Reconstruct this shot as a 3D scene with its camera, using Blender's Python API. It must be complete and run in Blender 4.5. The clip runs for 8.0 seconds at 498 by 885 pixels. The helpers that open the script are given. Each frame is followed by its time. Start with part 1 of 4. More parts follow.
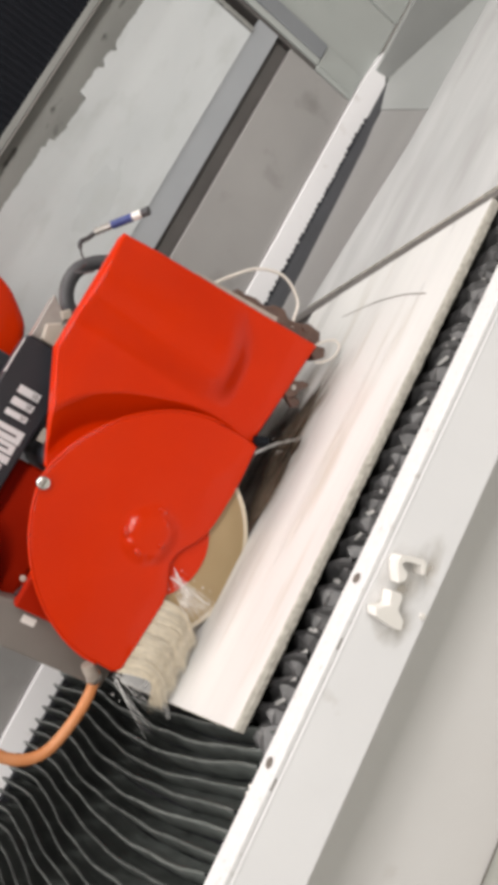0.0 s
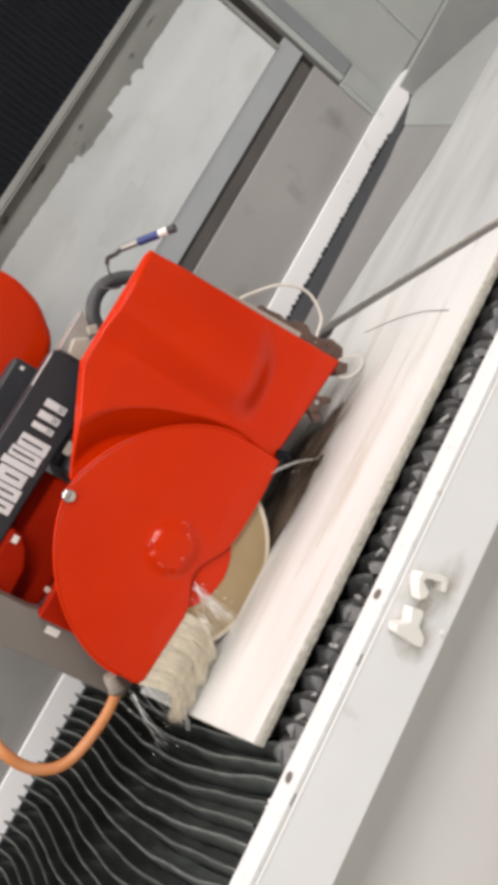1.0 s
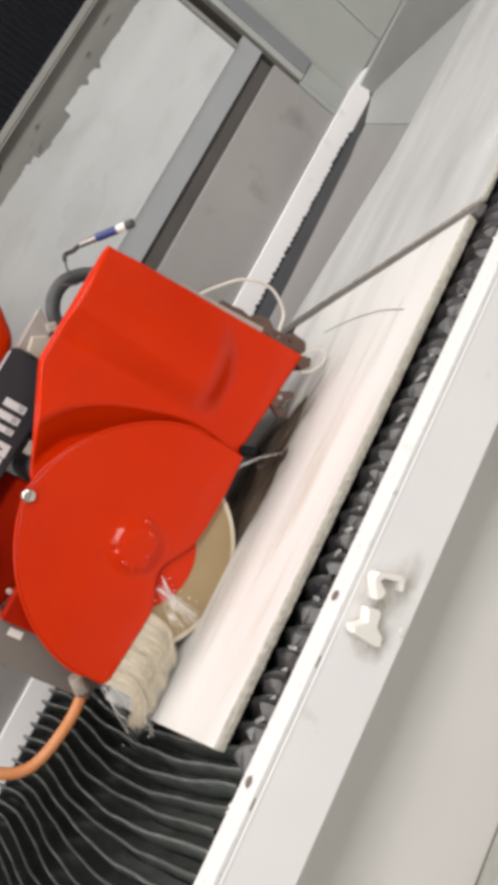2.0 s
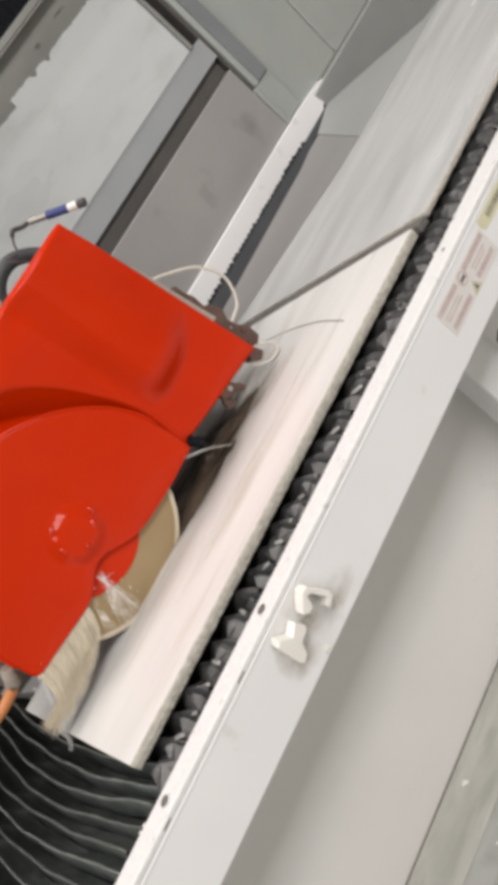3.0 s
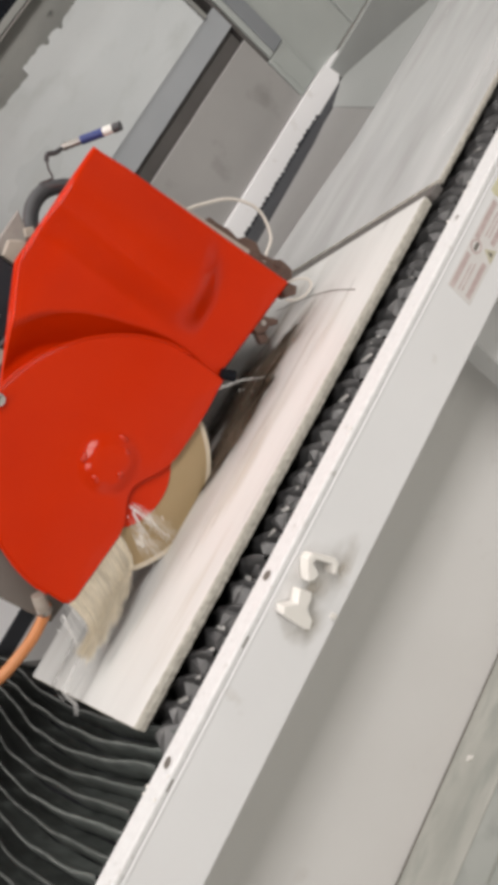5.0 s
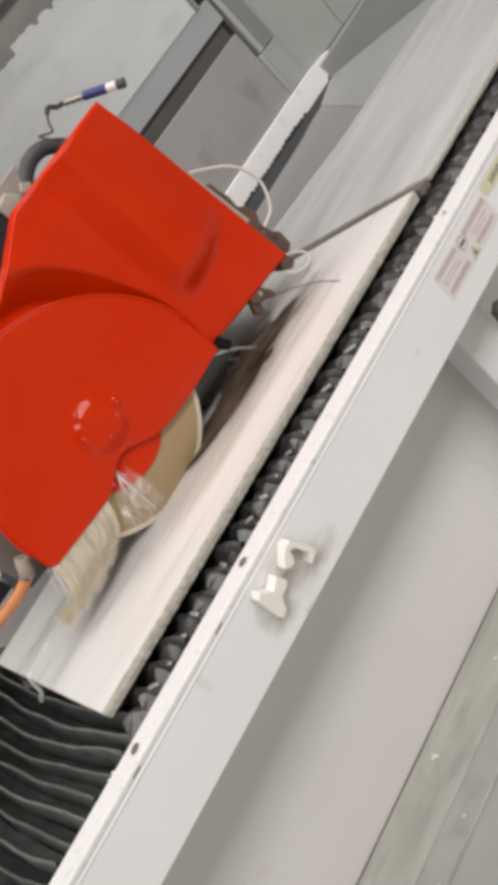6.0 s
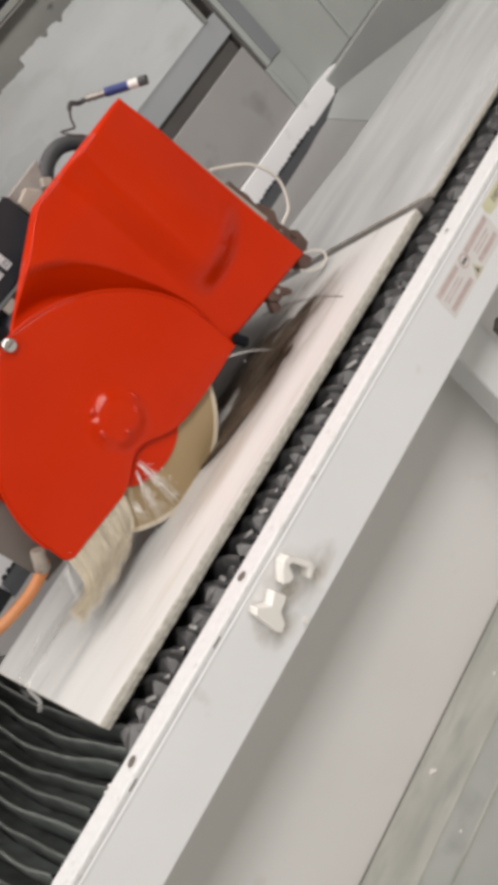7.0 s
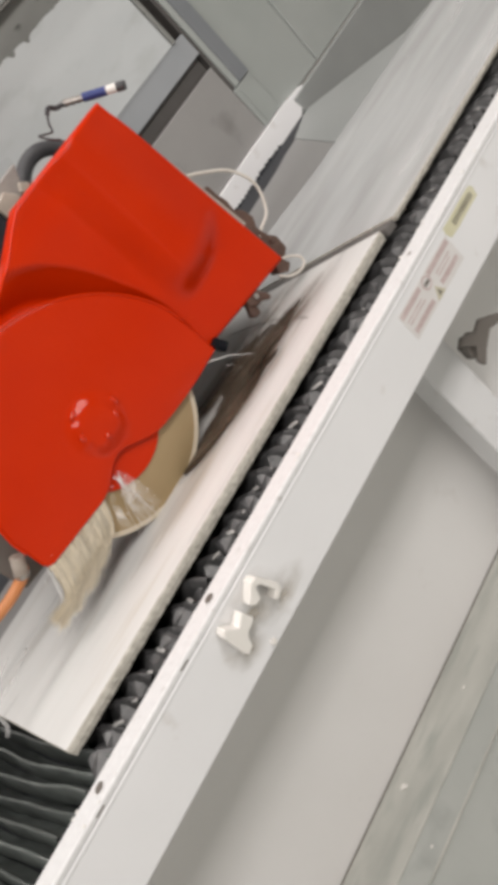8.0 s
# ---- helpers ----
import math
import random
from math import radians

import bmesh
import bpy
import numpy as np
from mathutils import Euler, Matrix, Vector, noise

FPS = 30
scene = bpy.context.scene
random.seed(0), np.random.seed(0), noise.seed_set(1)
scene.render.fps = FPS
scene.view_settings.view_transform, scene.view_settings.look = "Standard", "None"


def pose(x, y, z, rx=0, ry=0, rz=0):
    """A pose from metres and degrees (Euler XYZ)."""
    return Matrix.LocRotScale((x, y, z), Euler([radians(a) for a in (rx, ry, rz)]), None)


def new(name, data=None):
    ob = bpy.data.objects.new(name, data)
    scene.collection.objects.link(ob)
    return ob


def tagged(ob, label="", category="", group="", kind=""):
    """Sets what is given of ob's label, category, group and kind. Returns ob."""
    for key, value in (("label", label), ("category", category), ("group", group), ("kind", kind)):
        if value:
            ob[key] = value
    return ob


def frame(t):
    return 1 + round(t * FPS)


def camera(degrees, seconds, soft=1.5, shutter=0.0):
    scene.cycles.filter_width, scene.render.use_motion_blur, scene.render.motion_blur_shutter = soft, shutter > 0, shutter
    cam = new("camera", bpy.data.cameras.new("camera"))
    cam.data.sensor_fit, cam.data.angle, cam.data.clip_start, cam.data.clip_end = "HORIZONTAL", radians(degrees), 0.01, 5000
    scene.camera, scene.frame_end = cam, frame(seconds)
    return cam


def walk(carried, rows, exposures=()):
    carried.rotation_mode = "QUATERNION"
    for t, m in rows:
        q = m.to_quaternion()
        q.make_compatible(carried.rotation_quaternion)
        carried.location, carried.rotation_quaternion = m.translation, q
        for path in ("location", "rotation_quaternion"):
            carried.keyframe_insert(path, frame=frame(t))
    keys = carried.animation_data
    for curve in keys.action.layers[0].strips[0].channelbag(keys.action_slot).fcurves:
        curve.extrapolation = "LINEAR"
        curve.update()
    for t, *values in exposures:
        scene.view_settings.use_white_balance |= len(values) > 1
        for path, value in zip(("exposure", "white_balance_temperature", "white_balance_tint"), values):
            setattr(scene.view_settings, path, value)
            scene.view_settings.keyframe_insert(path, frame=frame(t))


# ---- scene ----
SECONDS = 8.0

# ------------------------------------------------------------------ camera
cam = camera(37.48, SECONDS, soft=6.0, shutter=0.5)
walk(cam, [
    (0.0, pose(0.0143, 0.0191, 1.5926, 53.042, 51.961, -42.349)),
    (0.5, pose(0.0209, 0.0109, 1.6055, 55.047, 52.111, -41.261)),
    (1.0, pose(0.0193, 0.0086, 1.6055, 55.806, 52.477, -39.767)),
    (1.2, pose(0.0196, 0.0116, 1.6030, 54.864, 52.395, -40.466)),
    (2.3, pose(0.0535, -0.0016, 1.5697, 53.167, 51.784, -43.601)),
    (2.5, pose(0.0568, 0.0012, 1.5692, 55.185, 50.952, -43.084)),
    (3.0, pose(0.0712, 0.0109, 1.5368, 51.575, 48.543, -45.664)),
    (3.5, pose(0.0663, 0.0097, 1.5132, 50.789, 48.816, -45.610)),
    (4.0, pose(0.0664, 0.0091, 1.5097, 51.190, 49.090, -44.773)),
    (4.5, pose(0.0654, 0.0060, 1.5131, 51.245, 49.077, -44.655)),
    (4.7, pose(0.0625, 0.0066, 1.5151, 51.902, 49.190, -44.044)),
    (5.8, pose(0.0085, 0.0342, 1.4973, 50.513, 45.275, -44.873)),
    (6.0, pose(0.0169, 0.0302, 1.5004, 51.701, 45.420, -44.511)),
    (6.5, pose(0.0208, 0.0295, 1.4984, 51.988, 44.670, -44.389)),
    (7.0, pose(0.0299, 0.0217, 1.5081, 52.847, 45.023, -43.536)),
    (7.5, pose(0.0363, 0.0198, 1.5176, 53.439, 44.879, -43.695)),
    (8.0, pose(0.0512, 0.0069, 1.5100, 51.980, 44.289, -46.006)),
], exposures=[(0.0, 0.22), (1.2, 0.22), (2.3, 0.20), (2.7, 0.13), (3.5, 0.01), (8.0, -0.02)])

# ------------------------------------------------------------------ world and lamps
world = bpy.data.worlds.new("workshop_air")
scene.world = world
world.use_nodes = True
world.node_tree.nodes["Background"].inputs[0].default_value = (0.8, 0.85, 0.9, 1)
world.node_tree.nodes["Background"].inputs[1].default_value = 0.05


def lamp(x, y, z, sx, sy, watts, colour=(1.0, 0.945, 0.91)):
    """An overhead area light that shines down."""
    data = bpy.data.lights.new("overhead_light", "AREA")
    data.shape, data.size, data.size_y = "RECTANGLE", sx, sy
    data.energy, data.color = watts, colour
    ob = new("overhead_light", data)
    ob.matrix_basis = pose(x, y, z)
    return ob


# rows of fluorescent fittings, two side by side
for row_y in (1.64, 1.86):
    lamp(-0.1, row_y, 3.72, 4.6, 0.14, 33)
for row_y in (-1.645, -1.195):
    lamp(1.25, row_y, 3.72, 4.8, 0.43, 84)
# added fill pair, no fitting known there, to brighten the left back rail
for row_y in (-0.80, -0.20):
    lamp(-2.5, row_y, 3.72, 1.8, 0.30, 26)


# ------------------------------------------------------------------ materials
def material(name, base, rough=0.5, metal=0.0, second=None, scale=6.0, detail=4.0, amount=0.5, stretch=(1, 1, 1),
             bump=0.0, bump_scale=60.0, rough_var=0.0, coat=0.0, spots=None, spot_scale=20.0, spot_low=0.62, spot_high=0.72,
             island=0.0, spec=0.5, strand=0.0, dust=None, coat_rough=0.10):
    """A surface with two scales of variation: a wide mottling between two colours, fine grain in relief, and optional stains."""
    mat = bpy.data.materials.new(name)
    mat.use_nodes = True
    tree = mat.node_tree
    n, l = tree.nodes, tree.links
    bsdf = n["Principled BSDF"]
    bsdf.inputs["Roughness"].default_value = rough
    bsdf.inputs["Metallic"].default_value = metal
    bsdf.inputs["Specular IOR Level"].default_value = spec
    bsdf.inputs["Coat Weight"].default_value = coat
    bsdf.inputs["Coat Roughness"].default_value = coat_rough
    coords = n.new("ShaderNodeTexCoord")
    mapping = n.new("ShaderNodeMapping")
    mapping.inputs["Scale"].default_value = stretch
    l.new(coords.outputs["Object"], mapping.inputs["Vector"])
    wide = n.new("ShaderNodeTexNoise")
    wide.inputs["Scale"].default_value, wide.inputs["Detail"].default_value = scale, detail
    l.new(mapping.outputs[0], wide.inputs["Vector"])
    ramp = n.new("ShaderNodeValToRGB")
    ramp.color_ramp.elements[0].position, ramp.color_ramp.elements[1].position = 0.5 - amount / 2, 0.5 + amount / 2
    ramp.color_ramp.elements[0].color = (*base, 1)
    ramp.color_ramp.elements[1].color = (*(second or base), 1)
    l.new(wide.outputs["Fac"], ramp.inputs["Fac"])
    colour = ramp.outputs["Color"]
    fine = n.new("ShaderNodeTexNoise")
    fine.inputs["Scale"].default_value, fine.inputs["Detail"].default_value = bump_scale, 3.0
    l.new(mapping.outputs[0], fine.inputs["Vector"])
    if spots:
        patch = n.new("ShaderNodeTexNoise")
        patch.inputs["Scale"].default_value, patch.inputs["Detail"].default_value = spot_scale, 6.0
        l.new(mapping.outputs[0], patch.inputs["Vector"])
        mask = n.new("ShaderNodeMapRange")
        mask.inputs["From Min"].default_value, mask.inputs["From Max"].default_value = spot_low, spot_high
        l.new(patch.outputs["Fac"], mask.inputs["Value"])
        mix = n.new("ShaderNodeMix")
        mix.data_type = "RGBA"
        l.new(mask.outputs[0], mix.inputs["Factor"])
        l.new(colour, mix.inputs[6])
        mix.inputs[7].default_value = (*spots, 1)
        colour = mix.outputs[2]
    if dust:
        tint, near, far = dust
        place = n.new("ShaderNodeSeparateXYZ")
        l.new(coords.outputs["Object"], place.inputs[0])
        reach = n.new("ShaderNodeMapRange")
        reach.inputs["From Min"].default_value, reach.inputs["From Max"].default_value = far, near
        l.new(place.outputs["Y"], reach.inputs["Value"])
        cloud = n.new("ShaderNodeTexNoise")
        cloud.inputs["Scale"].default_value, cloud.inputs["Detail"].default_value = 22.0, 6.0
        l.new(coords.outputs["Object"], cloud.inputs["Vector"])
        patchy = n.new("ShaderNodeMapRange")
        patchy.inputs["From Min"].default_value, patchy.inputs["From Max"].default_value = 0.30, 0.62
        l.new(cloud.outputs["Fac"], patchy.inputs["Value"])
        both = n.new("ShaderNodeMath")
        both.operation = "MULTIPLY"
        l.new(reach.outputs[0], both.inputs[0])
        l.new(patchy.outputs[0], both.inputs[1])
        mix = n.new("ShaderNodeMix")
        mix.data_type = "RGBA"
        l.new(both.outputs[0], mix.inputs["Factor"])
        l.new(colour, mix.inputs[6])
        mix.inputs[7].default_value = (*tint, 1)
        colour = mix.outputs[2]
    if island:
        info = n.new("ShaderNodeObjectInfo")
        vary = n.new("ShaderNodeMapRange")
        vary.inputs["To Min"].default_value, vary.inputs["To Max"].default_value = 1 - island, 1 + island
        l.new(info.outputs["Random"], vary.inputs["Value"])
        hsv = n.new("ShaderNodeHueSaturation")
        l.new(vary.outputs[0], hsv.inputs["Value"])
        l.new(colour, hsv.inputs["Color"])
        colour = hsv.outputs["Color"]
    if strand:
        geo = n.new("ShaderNodeNewGeometry")
        vary = n.new("ShaderNodeMapRange")
        vary.inputs["To Min"].default_value, vary.inputs["To Max"].default_value = 1 - strand, 1 + strand
        l.new(geo.outputs["Random Per Island"], vary.inputs["Value"])
        hsv = n.new("ShaderNodeHueSaturation")
        l.new(vary.outputs[0], hsv.inputs["Value"])
        l.new(colour, hsv.inputs["Color"])
        colour = hsv.outputs["Color"]
    l.new(colour, bsdf.inputs["Base Color"])
    if rough_var:
        span = n.new("ShaderNodeMapRange")
        span.inputs["To Min"].default_value, span.inputs["To Max"].default_value = max(0.03, rough - rough_var), min(1, rough + rough_var)
        l.new(wide.outputs["Fac"], span.inputs["Value"])
        l.new(span.outputs[0], bsdf.inputs["Roughness"])
    if bump:
        relief = n.new("ShaderNodeBump")
        relief.inputs["Strength"].default_value, relief.inputs["Distance"].default_value = bump, 0.004
        l.new(fine.outputs["Fac"], relief.inputs["Height"])
        l.new(relief.outputs[0], bsdf.inputs["Normal"])
    return mat


RED = material("red_enamel", (0.54, 0.0215, 0.0004), 0.46, second=(0.595, 0.028, 0.0006), scale=5, bump=0.10, bump_scale=130, rough_var=0.06,
               coat=0.36, spec=0.02, spots=(0.60, 0.038, 0.004), spot_scale=70, spot_low=0.68, spot_high=0.80)
# glossier copy of the red enamel, made for the added glint bumps
GLINT_RED = material("glint_red_enamel", (0.54, 0.0215, 0.0004), 0.46, second=(0.595, 0.028, 0.0006), scale=5, bump=0.16, bump_scale=90, rough_var=0.06,
                   coat=1.0, spec=0.02, coat_rough=0.03)
# darker copy of the red enamel, standing for shade behind guard and arm
SHADED_RED = material("shaded_red_enamel", (0.27, 0.010, 0.001), 0.5, second=(0.33, 0.013, 0.0015), scale=6, bump=0.08, rough_var=0.1, spec=0.06)
BLACK = material("black_paint", (0.012, 0.013, 0.018), 0.45, second=(0.022, 0.022, 0.030), scale=8, bump=0.05, rough_var=0.1,
                 spots=(0.10, 0.10, 0.10), spot_scale=60, spot_low=0.70, spot_high=0.82)
LETTER = material("white_letter_paint", (0.72, 0.72, 0.74), 0.55, second=(0.62, 0.62, 0.64), scale=40)
WHITE = material("white_machine_paint", (0.755, 0.76, 0.772), 0.40, second=(0.815, 0.82, 0.832), scale=3, bump=0.05, bump_scale=90, rough_var=0.1,
                 spots=(0.56, 0.53, 0.50), spot_scale=14, spot_low=0.64, spot_high=0.86)
WARM_WHITE = material("warm_white_sheet_paint", (0.778, 0.767, 0.755), 0.45, second=(0.825, 0.819, 0.812), scale=2.5, bump=0.05, bump_scale=90, rough_var=0.1,
                      spots=(0.66, 0.63, 0.60), spot_scale=9, spot_low=0.64, spot_high=0.88)
PANEL = material("pale_wet_panel", (0.355, 0.385, 0.37), 0.40, second=(0.42, 0.445, 0.43), scale=2.2, stretch=(1, 1, 1), bump=0.06, rough_var=0.12,
                 spots=(0.34, 0.37, 0.355), spot_scale=5, spot_low=0.50, spot_high=0.85)
SPLASH = material("wet_splash_paint", (0.53, 0.565, 0.575), 0.32, second=(0.66, 0.69, 0.70), scale=2.6, stretch=(0.6, 1, 1.6), bump=0.06, rough_var=0.14,
                  spots=(0.50, 0.53, 0.525), spot_scale=11, spot_low=0.52, spot_high=0.80)
CAP_PAINT = material("dusty_worn_paint", (0.65, 0.655, 0.66), 0.55, second=(0.735, 0.74, 0.745), scale=90, bump=0.25, bump_scale=220, rough_var=0.1,
                     # dark tone for the shade in the wall slot, also the post joint
                     spots=(0.50, 0.49, 0.475), spot_scale=60, spot_low=0.62, spot_high=0.80)
POST = material("dark_blue_grey_paint", (0.185, 0.20, 0.215), 0.5, second=(0.235, 0.25, 0.265), scale=4, bump=0.05, rough_var=0.1)
GREY = material("grey_machine_paint", (0.30, 0.296, 0.29), 0.45, second=(0.36, 0.355, 0.347), scale=3, bump=0.05, rough_var=0.1,
                spots=(0.24, 0.235, 0.225), spot_scale=7, spot_low=0.58, spot_high=0.75)
BLUE_GREY = material("blue_grey_paint", (0.335, 0.358, 0.380), 0.5, second=(0.39, 0.41, 0.43), scale=4, bump=0.05, rough_var=0.1)
DIRTY = material("dusty_grey_metal", (0.19, 0.195, 0.185), 0.6, second=(0.29, 0.295, 0.28), scale=5, stretch=(0.6, 1, 2), bump=0.15, rough_var=0.15,
                 spots=(0.07, 0.07, 0.066), spot_scale=13, spot_low=0.61, spot_high=0.68)
FOOT = material("dull_blue_grey_sheet", (0.29, 0.305, 0.30), 0.5, second=(0.35, 0.365, 0.36), scale=3, bump=0.05, rough_var=0.1)
RUST = material("muddy_brown_steel", (0.085, 0.050, 0.040), 0.5, second=(0.14, 0.085, 0.065), scale=40, bump=0.3, bump_scale=150)
MUD = material("dried_mud", (0.36, 0.31, 0.265), 0.7, second=(0.46, 0.41, 0.36), scale=40, bump=0.3, bump_scale=150)
SLOT = material("shaded_recess_tone", (0.085, 0.080, 0.077), 0.7, second=(0.115, 0.108, 0.103), scale=5, bump=0.08)
CAP = material("cloudy_grey_plastic", (0.27, 0.25, 0.235), 0.3, second=(0.38, 0.355, 0.33), scale=30, bump=0.1)
RUBBER = material("black_rubber_cloth", (0.013, 0.0145, 0.014), 0.40, second=(0.034, 0.038, 0.036), scale=18, bump=0.25, bump_scale=120, rough_var=0.14,
                  spots=(0.080, 0.090, 0.085), spot_scale=16, spot_low=0.52, spot_high=0.74, island=0.22, dust=((0.085, 0.096, 0.091), 1.10, 1.62))
# rubber without the dust tint, darker by the beam, for folds under the slab
RUBBER_PLAIN = material("plain_black_rubber", (0.020, 0.020, 0.021), 0.40, second=(0.042, 0.042, 0.043), scale=18, bump=0.25, bump_scale=120, rough_var=0.14,
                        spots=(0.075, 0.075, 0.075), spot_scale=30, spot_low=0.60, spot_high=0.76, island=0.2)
# lighter crest line puts the folds' gloss into the colour, along with dust
CREST = material("dusty_sheen_crest", (0.045, 0.049, 0.047), 0.28, second=(0.20, 0.213, 0.205), scale=30, bump=0.35, bump_scale=150, island=0.3, dust=((0.080, 0.090, 0.085), 1.05, 1.55))
TIP = material("grey_crumpled_rubber", (0.055, 0.055, 0.058), 0.42, second=(0.105, 0.105, 0.106), scale=30, bump=0.25, bump_scale=120, rough_var=0.1,
               spots=(0.17, 0.17, 0.168), spot_scale=40, spot_low=0.60, spot_high=0.76, island=0.25)
TAB = material("pale_stiffener", (0.17, 0.17, 0.165), 0.35, second=(0.34, 0.34, 0.33), scale=40, bump=0.1, island=0.35)
BRIDGE_DARK = material("matt_black_cover", (0.0065, 0.0075, 0.0105), 0.8, second=(0.0105, 0.012, 0.016), scale=6, bump=0.15, bump_scale=150, spec=0.12)
BRIDGE_CLOTH = material("dry_black_cloth", (0.024, 0.026, 0.031), 0.7, second=(0.036, 0.039, 0.046), scale=10, bump=0.2, bump_scale=150)
STONE = material("wet_white_stone", (0.575, 0.578, 0.567), 0.30, second=(0.71, 0.713, 0.70), spec=0.28, scale=4.5, stretch=(0.35, 3.0, 1), bump=0.04, bump_scale=60, rough_var=0.12,
                 spots=(0.54, 0.52, 0.475), spot_scale=7, spot_low=0.54, spot_high=0.72)
STONE_FAR = material("wet_pale_stone", (0.40, 0.41, 0.415), 0.24, second=(0.56, 0.57, 0.57), scale=3.0, stretch=(0.5, 3.0, 1), bump=0.04, rough_var=0.1,
                     spots=(0.40, 0.405, 0.405), spot_scale=4, spot_low=0.50, spot_high=0.72)
STONE_EDGE = material("broken_stone_edge", (0.36, 0.345, 0.30), 0.6, second=(0.60, 0.58, 0.52), scale=90, bump=0.3, bump_scale=180)
BOARD = material("wet_grey_board", (0.225, 0.222, 0.218), 0.34, second=(0.28, 0.277, 0.272), scale=3, stretch=(0.4, 2, 1), bump=0.05, rough_var=0.08)
STEEL = material("worn_steel", (0.42, 0.40, 0.38), 0.35, metal=0.8, second=(0.50, 0.48, 0.45), scale=20, bump=0.1, rough_var=0.12)
CHROME = material("bright_steel", (0.72, 0.70, 0.67), 0.2, metal=1.0, second=(0.62, 0.60, 0.57), scale=30)
BAR = material("wet_dark_bar", (0.10, 0.093, 0.088), 0.5, second=(0.15, 0.14, 0.132), scale=25, stretch=(1, 1, 1), bump=0.1, rough_var=0.1)
PLATE = material("brown_grey_plate", (0.15, 0.135, 0.12), 0.5, second=(0.19, 0.17, 0.155), scale=6, bump=0.08, rough_var=0.1)
BLADE = material("muddy_blade_steel", (0.34, 0.25, 0.13), 0.36, metal=0.3, second=(0.43, 0.325, 0.185), scale=9, bump=0.05, rough_var=0.1)
BLADE_RIM = material("pale_blade_rim", (0.62, 0.55, 0.42), 0.45, metal=0.2, second=(0.70, 0.62, 0.50), scale=50, bump=0.1)
BRISTLE = material("cream_bristle", (0.63, 0.56, 0.43), 0.40, second=(0.80, 0.735, 0.61), scale=60, island=0.06, strand=0.26)
MILKY = material("cloudy_plastic", (0.40, 0.345, 0.29), 0.35, second=(0.50, 0.44, 0.38), scale=30, bump=0.1)
ORANGE = material("orange_hose_rubber", (0.56, 0.20, 0.060), 0.42, second=(0.62, 0.28, 0.13), scale=20, bump=0.1)
CLEAR = material("milky_hose", (0.66, 0.62, 0.56), 0.3, second=(0.72, 0.68, 0.62), scale=20)
DARK_HOSE = material("dark_grey_hose", (0.045, 0.045, 0.05), 0.55, second=(0.07, 0.07, 0.075), scale=20, bump=0.2)
BLUE = material("blue_sensor_body", (0.02, 0.035, 0.16), 0.45, second=(0.035, 0.055, 0.21), scale=30)
PLASTIC = material("white_plastic", (0.76, 0.74, 0.70), 0.38, second=(0.80, 0.78, 0.745), scale=20, bump=0.04)
YELLOW = material("yellow_label_film", (0.60, 0.575, 0.38), 0.45, second=(0.68, 0.66, 0.50), scale=30)
LABEL = material("pale_label_film", (0.66, 0.64, 0.63), 0.45, second=(0.73, 0.715, 0.705), scale=20)
SIGN = material("faded_sign_print", (0.52, 0.49, 0.36), 0.5, second=(0.58, 0.55, 0.44), scale=40)
LABEL_RED = material("faded_red_print", (0.43, 0.315, 0.31), 0.5, second=(0.64, 0.56, 0.55), scale=45)
PRINT = material("dark_print", (0.12, 0.11, 0.10), 0.5, second=(0.17, 0.15, 0.13), scale=40)
FLOOR = material("wet_concrete", (0.35, 0.365, 0.345), 0.4, second=(0.45, 0.465, 0.44), scale=3, bump=0.15, rough_var=0.2,
                 spots=(0.30, 0.31, 0.295), spot_scale=8, spot_low=0.55, spot_high=0.75)
KERB = material("dusty_pale_concrete", (0.37, 0.375, 0.345), 0.5, second=(0.52, 0.52, 0.48), scale=7, stretch=(0.6, 2.2, 1), bump=0.2, rough_var=0.15,
                spots=(0.31, 0.325, 0.30), spot_scale=9, spot_low=0.50, spot_high=0.74)
# warm pale tone for the unseen hall, chosen to bounce fill light
HALL = material("hall_fill_paint", (0.68, 0.655, 0.625), 0.8, second=(0.74, 0.715, 0.685), scale=2, bump=0.1)



# ------------------------------------------------------------------ mesh helpers
def link(name, bm, mat, parent=None, label="", smooth=False):
    mesh = bpy.data.meshes.new(name)
    bmesh.ops.recalc_face_normals(bm, faces=bm.faces[:])
    bm.to_mesh(mesh)
    bm.free()
    mesh.materials.append(mat)
    if smooth:
        for p in mesh.polygons:
            p.use_smooth = True
    ob = new(name, mesh)
    if parent:
        ob.parent = parent
    if label:
        ob["label"] = label
    return ob


def part(name, bm, mat, parent, label="", smooth=False):
    return link(name, bm, mat, parent, label, smooth)


def thing(name, label, category, at=(0, 0, 0), group="", kind=""):
    ob = new(name)
    ob.empty_display_size = 0.05
    ob.location = at
    return tagged(ob, label, category, group, kind)


def solid(name, bm, mat, label, category, group="", kind="", smooth=False):
    return tagged(link(name, bm, mat, smooth=smooth), label, category, group, kind)


def bevelled(bm, width, segments=2, limit=0.5):
    edges = [e for e in bm.edges if len(e.link_faces) == 2 and e.calc_face_angle(0) > limit]
    if width > 0:
        bmesh.ops.bevel(bm, geom=edges, offset=width, segments=segments, affect="EDGES", profile=0.5)
    return bm


def box(x0, x1, y0, y1, z0, z1, bevel=0.002, segments=2):
    bm = bmesh.new()
    bmesh.ops.create_cube(bm, size=1)
    for v in bm.verts:
        v.co = Vector(((x0 + x1) / 2 + v.co.x * (x1 - x0), (y0 + y1) / 2 + v.co.y * (y1 - y0), (z0 + z1) / 2 + v.co.z * (z1 - z0)))
    return bevelled(bm, bevel, segments)


